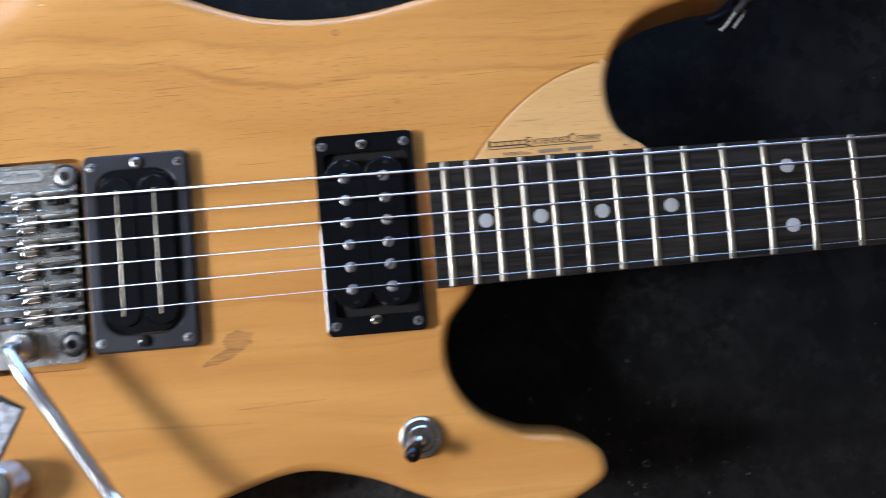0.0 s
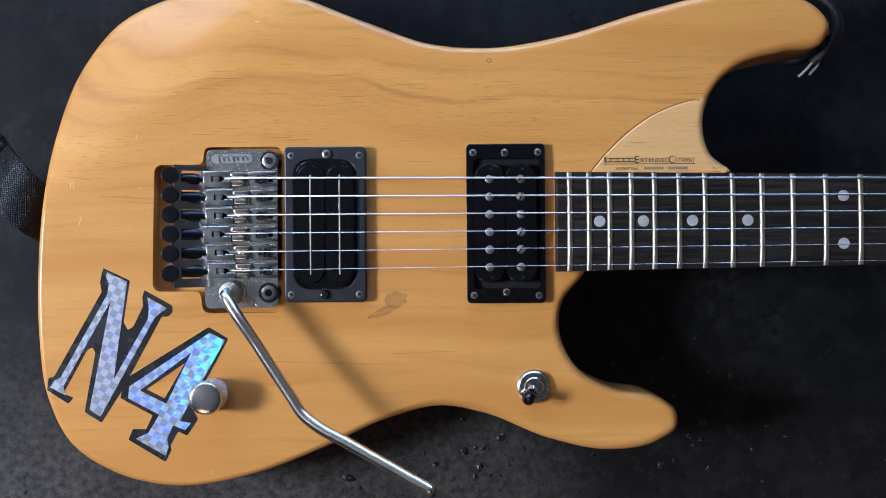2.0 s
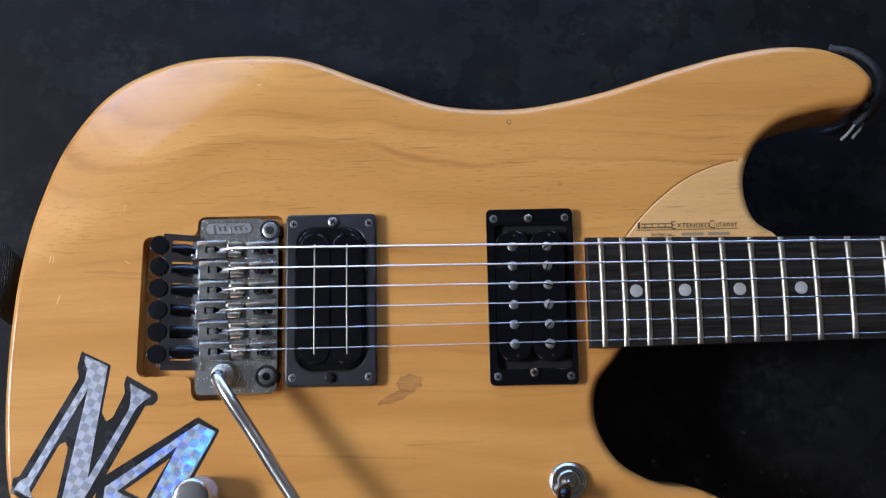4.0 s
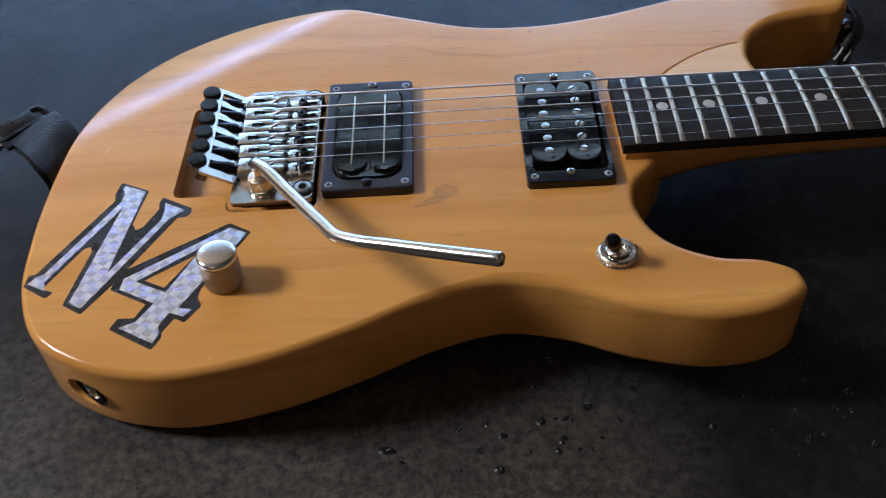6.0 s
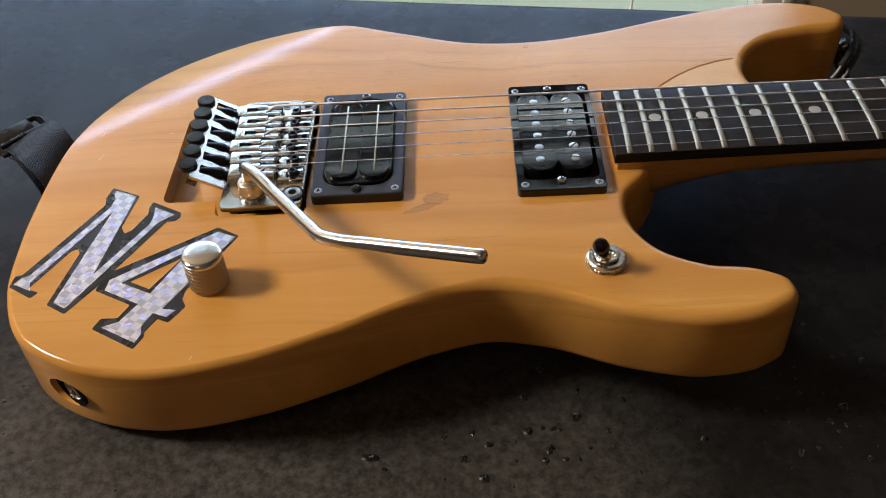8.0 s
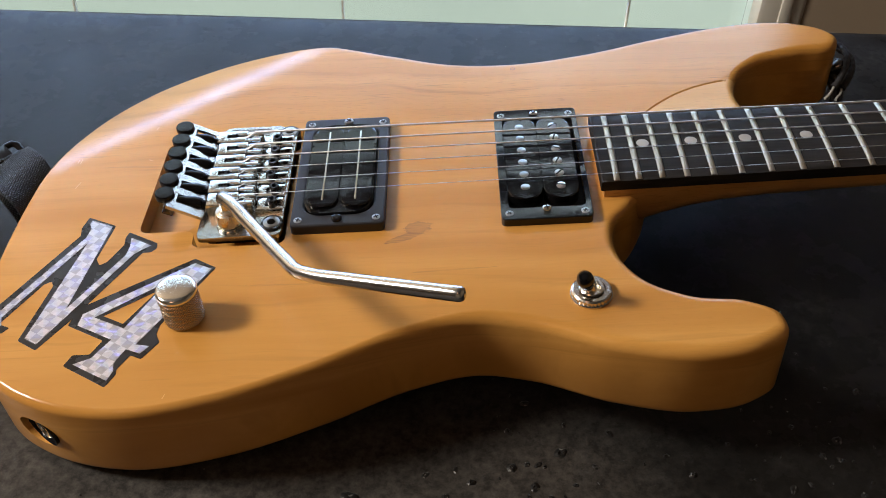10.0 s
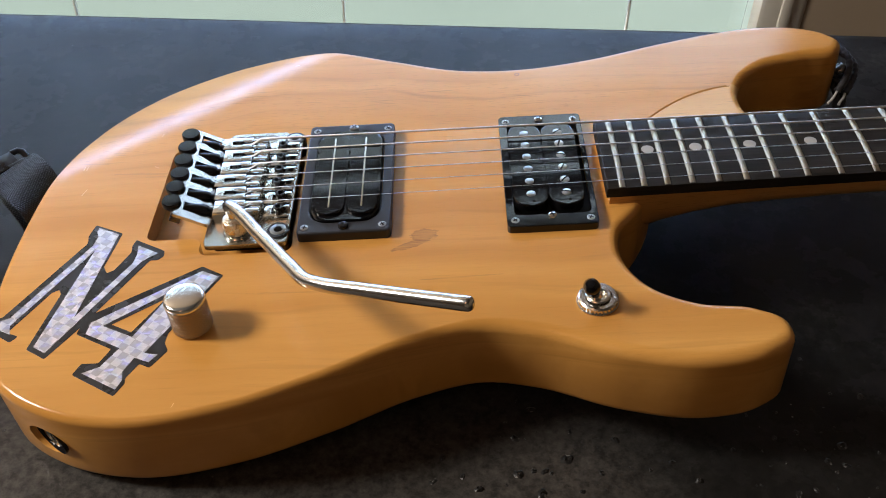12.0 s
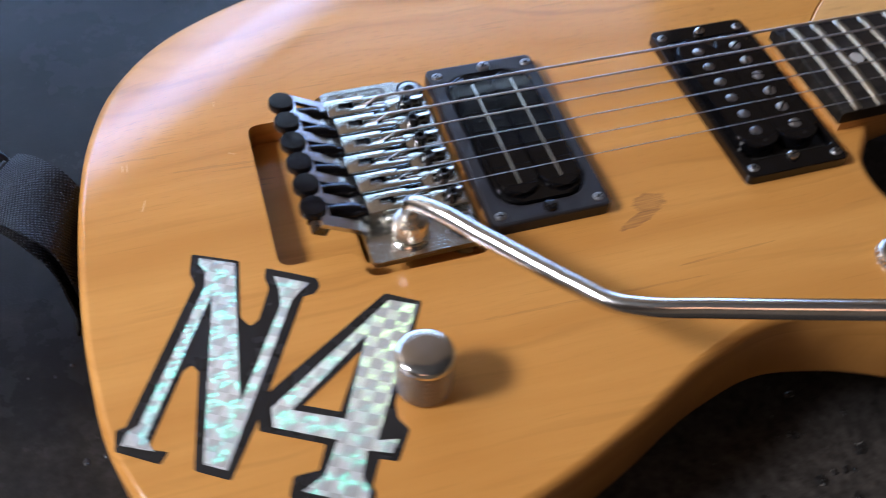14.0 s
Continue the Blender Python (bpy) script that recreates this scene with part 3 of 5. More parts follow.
def blisters():
    """Small burst blisters in the vinyl: ragged raised rims round torn pits, thickest along the front."""
    rnd = random.Random(11)
    bm = bmesh.new()
    spots = []
    for _ in range(3600):
        x, y = rnd.uniform(-0.36, 0.52), rnd.uniform(-0.40, -0.03)
        d = noise.noise((x * 9, y * 9, 4.0)) + 0.35 * noise.noise((x * 30, y * 30, 9.0))
        if d > -0.20 + 0.62 * rnd.random() + max(0.0, -0.02 - x) * 0.9 and all(math.dist((x, y), q[:2]) > 0.007 for q in spots):
            spots.append((x, y, rnd.choice((0.0003, 0.0004, 0.0005, 0.0005, 0.0006, 0.0008, 0.0011))))
    for x, y, r in spots + [(x, y, 0.0008 * r) for x, y, r in BURST]:
        h = r * rnd.uniform(0.35, 0.7)
        n = 11
        base = BH + padding(x, y)
        way, longer = rnd.uniform(0, 6.28), rnd.uniform(1.0, 1.7)
        rings = []
        for share, lift, jag in ((1.7, -0.0002, 0.25), (1.05, 0.55, 0.45), (0.62, 1.0, 0.65), (0.26, 0.45, 0.5)):
            ring = []
            for i in range(n):
                a = 2 * math.pi * i / n
                q = r * share * (1 + jag * rnd.uniform(-1, 1))
                u, v = q * math.cos(a) * longer, q * math.sin(a)
                up = lift if lift < 0 else h * lift * (1 + 0.9 * jag * rnd.uniform(-1, 1))
                ring.append(bm.verts.new((x + u * math.cos(way) - v * math.sin(way), y + u * math.sin(way) + v * math.cos(way), base + up)))
            rings.append(ring)
        for k, (lo, hi) in enumerate(zip(rings, rings[1:])):
            for i in range(n):
                f = bm.faces.new((lo[i], lo[(i + 1) % n], hi[(i + 1) % n], hi[i]))
                # the blackest faces paint the shade inside the torn pits
                f.material_index = (2 if rnd.random() < 0.55 else 0) if k == 2 else (1 if rnd.random() < 0.05 else 0)
        bm.faces.new(rings[-1]).material_index = rnd.choice((0, 2, 2, 1))
    return bm


part("torn_vinyl", blisters(), [plastic("stretched_vinyl", (0.010, 0.010, 0.0102), 0.36), plastic("torn_vinyl", (0.10, 0.10, 0.095), 0.45), SHADEBLACK], bench, "small burst blisters in the leatherette", 60)["kind"] = "stuff"
bm = bmesh.new()
box(bm, -0.96, 1.16, -0.58, 0.24, 0.0, BH - 0.08, 0.006, 2, 1)
part("base", bm, plastic("black_bench_base", (0.015, 0.014, 0.013), 0.5, 0.05), bench)

# ---- the guitar ----
guitar = new("electric_guitar", None)
LIFT = LAY @ Matrix.Translation((-0.04, 0, 0)) @ Matrix.Rotation(radians(-0.5), 4, "Y") @ Matrix.Translation((0.04, 0, 0))
guitar.matrix_world = LIFT
tagged(guitar, "natural honey wood electric guitar with black pickups, on a black bench", "guitar")

THICK, ROUND = 44.0, 5.6
BOUT_UP = [(-122, -28), (-119.5, 12), (-114.3, 55.6), (-104.5, 90.0), (-80.4, 122.6), (-47.6, 136.3), (-8, 137.0), (22, 133), (66, 117), (104, 103.6), (139, 101)]
HORN_UP = [(179, 107), (227, 121), (262, 129.6), (288, 132.6), (312, 129.4), (327, 121), (333, 111), (328.5, 101.5), (307, 97), (281, 89.3), (268.5, 79), (260, 58), (264.5, 38), (276, 28)]
HEEL_END = [(262, 24.5), (228, 17), (206, 4), (199.5, -13)]
HORN_LOW = [(190, -31), (179, -45), (177.5, -64), (187, -83), (206, -94.5), (231, -99.5), (243, -107.5), (244, -116.5), (233, -125), (207, -130), (171, -123.4), (133, -108.5), (110, -104.3)]
BOUT_LOW = [(80, -110.8), (40, -128.5), (0, -143), (-45, -149), (-80, -140.3), (-103, -124.5), (-116.5, -98), (-121.5, -62)]
OUTLINE = spline(BOUT_UP + HORN_UP + HEEL_END + HORN_LOW + BOUT_LOW, True, 2.6)
ARC = spline([(194, 26.5), (203, 37.5), (217, 51), (233, 61.7), (247, 67.2), (263, 70.3)], False, 2.6)


def inset(loop, d):
    out, n = [], len(loop)
    for i in range(n):
        t = (loop[(i + 1) % n] - loop[i - 1]).normalized()
        out.append(loop[i] + Vector((t.y, -t.x)) * d)
    return out


def edge_radius(p):
    """Tight rounding round the lower bout, broad at the horns, middling inside the cutaways."""
    ease = lambda v: max(0.0, min(1.0, v)) ** 2 * (3 - 2 * max(0.0, min(1.0, v)))
    bout = ROUND - 1.3 * ease((80 - p.y) / 90) * ease((130 - p.x) / 110)
    k = max(0.0, min(1.0, (p.x - 168) / 14)) * max(0.0, min(1.0, (p.y + 112) / 12)) * max(0.0, min(1.0, (106 - p.y) / 12))
    return bout + (4.6 - bout) * k


def edge_turn(p):
    """How far the rounding turns: it meets the flat in a faint crease round the bout, smoothly at the horns."""
    return 72 + 18 * max(0.0, min(1.0, (p.x - 90) / 60)) + (18 - 18 * max(0.0, min(1.0, (p.x - 90) / 60))) * max(0.0, min(1.0, (p.y - 20) / 60))


def rounding(share, more=0.0):
    """One ring of the rounded rim: its points and their depth under the flat; share runs from 0 at the side to 1 at the flat."""
    out, n = [], len(OUTLINE)
    for i, p in enumerate(OUTLINE):
        t = (OUTLINE[(i + 1) % n] - OUTLINE[i - 1]).normalized()
        r, whole = edge_radius(p), radians(edge_turn(p))
        q = p + Vector((t.y, -t.x)) * (r * (1 - math.cos(whole * share)) + more)
        out.append((q, r * (math.sin(whole) - math.sin(whole * share))))
    return out


def arm_drop(x, y):
    """The sloped rest for the forearm on the upper bout."""
    s = (x + 125) * -0.625 + (y - 20) * 0.78
    u = max((s + 16) / 61, 0.0)
    return -28.0 * u * u / (u + 0.6)


def inside(p, poly):
    odd, n = False, len(poly)
    for i in range(n):
        a, b = poly[i], poly[i - 1]
        if (a[1] > p[1]) != (b[1] > p[1]) and p[0] < (b[0] - a[0]) * (p[1] - a[1]) / (b[1] - a[1]) + a[0]:
            odd = not odd
    return odd


def body_mesh():
    from mathutils.geometry import delaunay_2d_cdt
    bm = bmesh.new()
    n = len(OUTLINE)
    angles = (0, 15, 30, 45, 60, 75, 90)
    top, low = [], []
    for a in angles:
        d, h = 1 - math.cos(radians(a)), 1 - math.sin(radians(a))
        top.append([bm.verts.new((p.x * MM, p.y * MM, (arm_drop(p.x, p.y) - deep) * MM)) for p, deep in rounding(a / 90)])
        ring = inset(OUTLINE, d * 6.0)
        low.append([bm.verts.new((p.x * MM, p.y * MM, (-THICK + h * 6.0) * MM)) for p in ring])

    def band(a, b):
        for i in range(n):
            bm.faces.new((a[i], a[(i + 1) % n], b[(i + 1) % n], b[i]))

    rim = [p for p, _ in rounding(1.0, 0.5)]
    top.append([bm.verts.new((p.x * MM, p.y * MM, arm_drop(p.x, p.y) * MM)) for p in rim])
    band(low[0], top[0])
    for a, b in zip(top, top[1:]):
        band(a, b)
    for a, b in zip(low, low[1:]):
        band(b, a)
    # the flat of the top, with the line of the heel joint cut in
    pts = [Vector((p.x, p.y)) for p in rim]
    edges = []
    arcs = {}
    for off in (-0.7, 0.0, 0.7):
        line = []
        for i, p in enumerate(ARC):
            t = (ARC[min(i + 1, len(ARC) - 1)] - ARC[max(i - 1, 0)]).normalized()
            q = p + Vector((-t.y, t.x)) * off
            if inside(q, rim):
                line.append(len(pts))
                arcs[len(pts)] = off
                pts.append(q)
        edges += list(zip(line, line[1:]))
    R = np.array([(p.x, p.y) for p in rim])
    A = np.array([(p.x, p.y) for p in ARC])
    for ix in range(-125, 340, 5):
        for iy in range(-155, 140, 5):
            q = np.array((ix + 2.5 * (iy % 10 == 0), iy))
            if np.min(np.sum((R - q) ** 2, 1)) > 9 and np.min(np.sum((A - q) ** 2, 1)) > 6 and inside(q, rim):
                pts.append(Vector((float(q[0]), float(q[1]))))
    verts, _, faces, source, _, _ = delaunay_2d_cdt(pts, edges, [list(range(n))], 1, 1e-4)
    made = []
    for v, src in zip(verts, source):
        first = src[0] if src else -1
        if 0 <= first < n:
            made.append(top[-1][first])
        else:
            dip = -0.55 if any(arcs.get(i) == 0.0 for i in src) else 0.0
            made.append(bm.verts.new((v.x * MM, v.y * MM, (arm_drop(v.x, v.y) + dip) * MM)))
    plate = [(p.x, p.y) for p in ARC] + [(300, 60), (300, 20), (200, 20)]
    for f in faces:
        face = bm.faces.new([made[i] for i in f])
        c = face.calc_center_median() / MM
        face.material_index = 1 if inside((c.x, c.y), plate) else 0
    for f in list(bm.faces):
        c = f.calc_center_median() / MM
        if c.z > -20 and c.x > 240 and inside((c.x, c.y), plate):
            f.material_index = 1
    bm.faces.new(low[-1])
    bmesh.ops.recalc_face_normals(bm, faces=bm.faces)
    return bm


def carve(ob, cutters):
    """Cut the cutters out of a mesh for good."""
    for c in cutters:
        mod = ob.modifiers.new("cut", "BOOLEAN")
        mod.operation, mod.object, mod.solver = "DIFFERENCE", c, "EXACT"
    done = bpy.data.meshes.new_from_object(ob.evaluated_get(bpy.context.evaluated_depsgraph_get()))
    ob.modifiers.clear()
    ob.data = done
    for c in cutters:
        bpy.data.objects.remove(c)


body = part("body", body_mesh(), [BODY, HEEL], None, "honey-coloured lacquered wood body with rounded edges")
ROUTE = rounded_poly([(-25.5, 44.6), (19.4, 44.6), (18.8, -50.2), (-26.8, -50.2), (-27.2, -37.8), (-55.2, -37.8), (-53.8, 34.6), (-25.5, 34.6)], 5)
bm = bmesh.new()
prism(bm, ROUTE, -10.5, 12)
route = part("route", bm, BODY)
bm = bmesh.new()
prism(bm, rounded(-24, 18, -36.5, 33.5, 3), -30, -5)
well = part("well", bm, BODY)
jack_way = Vector((-0.62, -0.78, 0.0)).normalized()
JACK = Matrix.Translation((-0.0815, -0.1385, -0.0225)) @ jack_way.to_track_quat("Z", "Y").to_matrix().to_4x4()
bm = bmesh.new()
lathe(bm, [(7.7, -13), (7.7, -6), (8.4, 0), (9.6, 8)], 32, JACK @ Matrix.Diagonal((1.25, 0.95, 1, 1)))
socket = part("socket", bm, BODY)
carve(body, [route, well, socket])
body.parent = guitar
body.data.shade_smooth()
body.data.set_sharp_from_angle(angle=radians(38))

# jack plate and socket in the rim of the body
bm = bmesh.new()
lathe(bm, [(5.6, -7.0), (5.6, -1.2), (5.1, -0.6), (4.0, -0.6), (3.4, -1.3), (3.4, -7.0)], 28, JACK)
jack = part("jack_socket", bm, BRIDGE, guitar, "recessed chrome jack socket")
bm = bmesh.new()
# dark plug whose colour gives the shade in the socket
lathe(bm, [(3.35, -7.0), (3.35, -2.4), (0, -2.4)], 16, JACK)
part("hole", bm, SHADEBLACK, jack)
bm = bmesh.new()
lathe(bm, [(11.0, -12.6), (11.0, -4.0), (5.7, -3.4), (5.7, -12.6)], 28, JACK)
part("cup", bm, BLACKSCREW, jack, "dark metal cup")
bm = bmesh.new()
lathe(bm, [(7.8, -8), (7.8, -5.5), (8.45, -0.1), (8.0, 0.1), (7.3, -5.5), (7.3, -8)], 32, JACK @ Matrix.Diagonal((1.25, 0.95, 1, 1)))
part("liner", bm, BLACKSCREW, jack, "dark metal liner of the recess")

# ---- neck, board, frets, markers ----
SCALE = 647.7


def fret_x(n):
    return SCALE * 2 ** (-n / 12)


def half_board(x):
    return 27.9 - 0.0150 * (x - 174)


def tilt(bm):
    """The neck stands at a small angle to the top."""
    for v in bm.verts:
        v.co.z += (-0.4 + 0.002 * (v.co.x / MM - 174)) * MM
    return bm


def neck_mesh():
    bm = bmesh.new()
    rings = []
    for x, depth in ((176, 38), (198, 35), (208, 30.5), (220, 26), (235, 22), (255, 19.5), (290, 17.5), (340, 16.8), (400, 16.2), (500, 15.4), (600, 14.6), (652, 14.4)):
        w = half_board(x) - 0.3
        ring = []
        for i in range(17):
            a = math.pi * i / 16
            ring.append(bm.verts.new((x * MM, w * math.cos(a) * MM, (5.0 - depth * math.sin(a) ** 0.75) * MM)))
        rings.append(ring)
    for a, b in zip(rings, rings[1:]):
        for i in range(16):
            bm.faces.new((a[i], b[i], b[i + 1], a[i + 1]))
        bm.faces.new((a[0], a[-1], b[-1], b[0]))
    bm.faces.new(rings[0])
    bm.faces.new(rings[-1])
    return tilt(bm)


neck = part("neck", neck_mesh(), NECKWOOD, guitar, "slim maple neck")


def board_mesh():
    bm = bmesh.new()
    rings = []
    for x in (174.3, 174.9, 250, 350, 450, 550, 648):
        w = half_board(x)
        ring = [bm.verts.new((x * MM, s * w * MM, 5.0 * MM)) for s in (-1, 1)]
        drop = 0.5 if x == 174.3 else 0.0
        for i in range(11):
            y = w * (1 - 2 * i / 10)
            z = 12.0 - 1.0 * (y / 28) ** 2 - drop - (0.4 if i in (0, 10) else 0)
            ring.append(bm.verts.new((x * MM, y * MM, z * MM)))
        rings.append(ring)
    n = len(rings[0])
    for a, b in zip(rings, rings[1:]):
        for i in range(1, n - 1):
            bm.faces.new((a[i], b[i], b[i + 1], a[i + 1]))
        bm.faces.new((a[n - 1], b[n - 1], b[0], a[0]))
        bm.faces.new((a[0], b[0], b[1], a[1]))
    bm.faces.new(rings[0])
    bm.faces.new(rings[-1])
    return bm


board = part("fretboard", tilt(board_mesh()), EBONY, neck, "dark ebony fretboard")


def fret(n):
    bm = bmesh.new()
    x, w = fret_x(n), half_board(fret_x(n)) - 0.25
    rings = []
    for i in range(13):
        y = w * (1 - 2 * i / 12)
        z = 11.9 - 1.0 * (y / 28) ** 2
        k = 0.35 if i in (0, 12) else 1.0
        rings.append([bm.verts.new(((x + 1.55 * math.cos(a)) * MM, y * MM, (z + 1.2 * k * math.sin(a)) * MM)) for a in (math.pi * j / 6 for j in range(7))])
    for a, b in zip(rings, rings[1:]):
        for j in range(6):
            bm.faces.new((a[j], a[j + 1], b[j + 1], b[j]))
    bm.faces.new(rings[0])
    bm.faces.new(rings[-1])
    return bm


for n in range(22, 0, -1):
    part("fret", tilt(fret(n)), NICKEL, neck)
for n, ys in ((21, (0,)), (19, (0,)), (17, (0,)), (15, (0,)), (12, (13.2, -13.2)), (9, (0,)), (7, (0,)), (5, (0,)), (3, (0,))):
    for y in ys:
        bm = bmesh.new()
        lathe(bm, [(3.15, 10.5), (3.15, 12.06 - 1.0 * (y / 28) ** 2), (2.9, 12.13 - 1.0 * (y / 28) ** 2), (0, 12.15 - 1.0 * (y / 28) ** 2)], 24,
              Matrix.Translation(((fret_x(n) + fret_x(n - 1)) / 2 * MM, y * MM, 0)))
        part("inlay_dot", tilt(bm), PEARL, neck)
bm = bmesh.new()
box(bm, 648, 652, -20.8, 20.8, 5, 14, 0.6)
part("nut", tilt(bm), DARKMETAL, neck)
bm = bmesh.new()
prism(bm, rounded_poly([(652, -21), (652, 21), (690, 33), (800, 30), (830, 8), (815, -20), (700, -36)], 18), -12, 3, 1.5)
part("headstock", tilt(bm), NECKWOOD, neck)

# ---- pickups ----


def screw(parent, x, y, z, r, material, cross=True, label="", turn=0.3, dome=0.35):
    """A screw head; the shade in its drive is drawn as dark bars."""
    bm = bmesh.new()
    at = Matrix.Translation((x * MM, y * MM, z * MM)) @ Matrix.Rotation(turn, 4, "Z")
    lathe(bm, [(r, -1.2), (r, 0.1), (r * 0.85, dome * r * 0.35), (r * 0.5, dome * r * 0.5), (0, dome * r * 0.55)], 20, at)
    ob = part("screw", bm, material, parent, label)
    bm = bmesh.new()
    h = dome * r * 0.5
    for k in range(2 if cross else 1):
        m = at @ Matrix.Rotation(math.pi / 2 * k, 4, "Z")
        a, b = r * (0.6 if cross else 0.98), r * (0.15 if cross else 0.17)
        vs = [bm.verts.new(m @ Vector((u * MM, v * MM, w * MM))) for u, v, w in ((-a, -b, h - 0.1), (a, -b, h - 0.1), (a, b, h - 0.1), (-a, b, h - 0.1), (-a, -b, h + 0.09), (a, -b, h + 0.09), (a, b, h + 0.09), (-a, b, h + 0.09))]
        for f in ((3, 2, 1, 0), (4, 5, 6, 7), (0, 1, 5, 4), (1, 2, 6, 5), (2, 3, 7, 6), (3, 0, 4, 7)):
            bm.faces.new([vs[i] for i in f])
    part("slot", bm, SHADEBLACK, ob)
    return ob


def flat_screw(name, parent, x, y, z, r, material, cross=True, turn=0.3, dome=0.35):
    """One mesh screw head, for pickups whose screws are their smallest pieces."""
    bm = bmesh.new()
    at = Matrix.Translation((x * MM, y * MM, z * MM)) @ Matrix.Rotation(turn, 4, "Z")
    seg = 24
    b = r * 0.17
    h = dome * r * 0.55
    lathe(bm, [(r, -1.2), (r, 0.0), (r * 0.9, h * 0.6), (r * 0.55, h), (0, h)], seg, at)
    n0 = len(bm.faces)
    # dark bars on the head paint the shade of its slots
    for k in range(2 if cross else 1):
        m = at @ Matrix.Rotation(math.pi / 2 * k, 4, "Z")
        a = r * (0.62 if cross else 0.96)
        vs = [bm.verts.new(m @ Vector((u * MM, v * MM, w * MM))) for w in (-0.5, h + 0.05) for u, v in ((-a, -b), (a, -b), (a, b), (-a, b))]
        for f in ((3, 2, 1, 0), (4, 5, 6, 7), (0, 1, 5, 4), (1, 2, 6, 5), (2, 3, 7, 6), (3, 0, 4, 7)):
            bm.faces.new([vs[i] for i in f])
    bm.faces.ensure_lookup_table()
    for f in bm.faces[n0:]:
        f.material_index = 1
    return part(name, bm, [material, SHADEBLACK], parent)


def string_y(i, x):
    return (2.5 - i) * (2 / 5) * (25.8 - 0.0085 * x)


def pickup_ring(x0, x1, y0, y1, ox0, ox1, oy0, oy1, h, corner, material, label):
    bm = bmesh.new()
    ring_plate(bm, rounded(x0, x1, y0, y1, 2.6), rounded(ox0, ox1, oy0, oy1, corner), 0.0, h, 1.0)
    return part("pickup", bm, material, guitar, label, 20)


# bridge humbucker: twin blades under a matt black shell
pb = pickup_ring(21.4, 67.6, -44.3, 43.7, 27.0, 61.8, -36.5, 36.4, 5.4, 9.0, MATTBLACK, "matt black twin-blade pickup in its mounting ring")
bm = bmesh.new()
prism(bm, rounded(27.3, 61.5, -36.2, 36.1, 8.8), 0.2, 6.4, 1.2)
part("shell", bm, GLOSSBLACK, pb, "", 20)
for cx in (36.6, 53.0):
    bm = bmesh.new()
    prism(bm, rounded(cx - 7.6, cx + 7.6, -33.4, 33.0, 6.6, 8), 5.4, 8.0, 0.9)
    coil = part("coil", bm, GLOSSBLACK, pb, "", 20)
    bm = bmesh.new()
    box(bm, cx - 0.42, cx + 0.42, -28.5, 27.5, 7.0, 8.4, 0.15)
    part("blade", bm, NICKEL, pb, "thin steel blade")
for x, y in ((25.4, 38.6), (64.0, 38.6), (25.2, -39.8), (63.6, -39.8)):
    flat_screw("screw", pb, x, y, 5.35, 2.1, STUDMETAL, True, 0.4 + x * 0.1)
flat_screw("height_screw", pb, 45.6, 39.3, 6.2, 2.6, STUDMETAL, True, 0.9, 0.6)
flat_screw("height_screw", pb, 44.4, -40.0, 6.2, 2.6, BLACKSCREW, True, 0.2, 0.6)

# neck humbucker: open coils with slugs and slotted screws
pn = pickup_ring(124.4, 168.8, -45.5, 44.6, 128.6, 165.8, -37.2, 36.0, 4.4, 2.4, GLOSSBLACK, "glossy black open-coil pickup in its mounting ring")
bm = bmesh.new()
box(bm, 128.2, 166, -37.6, 36.2, 0.05, 0.9)
part("base_plate", bm, SHADEBLACK, pn)
for cx, screws in ((137.2, False), (154.8, True)):
    bm = bmesh.new()
    prism(bm, rounded(cx - 8.65, cx + 8.65, -33.8, 32.8, 7.8, 8), 0.9, 7.4, 0.7)
    part("coil", bm, GLOSSBLACK, pn, "", 20)
    for y in (30.2, -30.9):
        # flush dark disc that paints the eyelet's shaded hole
        bm = bmesh.new()
        lathe(bm, [(0.75, 6.6), (0.75, 7.46), (0, 7.46)], 10, Matrix.Translation(((cx + 1.2) * MM, y * MM, 0)))
        part("eyelet", bm, SHADEBLACK, pn)
    for i in range(6):
        y = (2.5 - i) * 9.9 - 0.4
        if screws:
            flat_screw("pole_screw", pn, cx, y, 7.5, 2.45, POLE, False, 0.6 + 0.9 * math.sin(i * 2.3), 0.5)
        else:
            bm = bmesh.new()
            lathe(bm, [(2.35, 6.5), (2.35, 7.5), (2.1, 7.65), (0, 7.68)], 20, Matrix.Translation((cx * MM, y * MM, 0)))
            part("pole_piece", bm, STUDMETAL, pn)
for x, y in ((128.2, 39.6), (164.8, 39.6), (128.4, -41.0), (165.0, -41.2)):
    flat_screw("screw", pn, x, y, 4.35, 2.1, STUDMETAL, True, 0.4 + x * 0.1)
flat_screw("height_screw", pn, 146.0, 39.3, 5.2, 2.3, CHROME, True, 0.9, 0.7)
flat_screw("height_screw", pn, 146.6, -39.2, 5.2, 2.3, CHROME, True, 0.2, 0.7)

# ---- tremolo bridge ----
bm = bmesh.new()
prism(bm, rounded_poly([(-23.2, 42.6), (8.0, 42.6), (8.0, 41.4), (17.2, 41.4), (17.0, -46.8), (-24.2, -47.5), (-24.2, -36.4), (-23.2, 33.6)], 3.2), 0.6, 3.2, 0.5)
bridge = part("tremolo_bridge", bm, CASTMETAL, guitar, "satin chrome locking tremolo bridge with black fine tuners", 12)
bm = bmesh.new()
box(bm, -20, 14, -34, 32, -14.5, 0.6, 0.4)
part("sustain_block", bm, DARKMETAL, bridge)
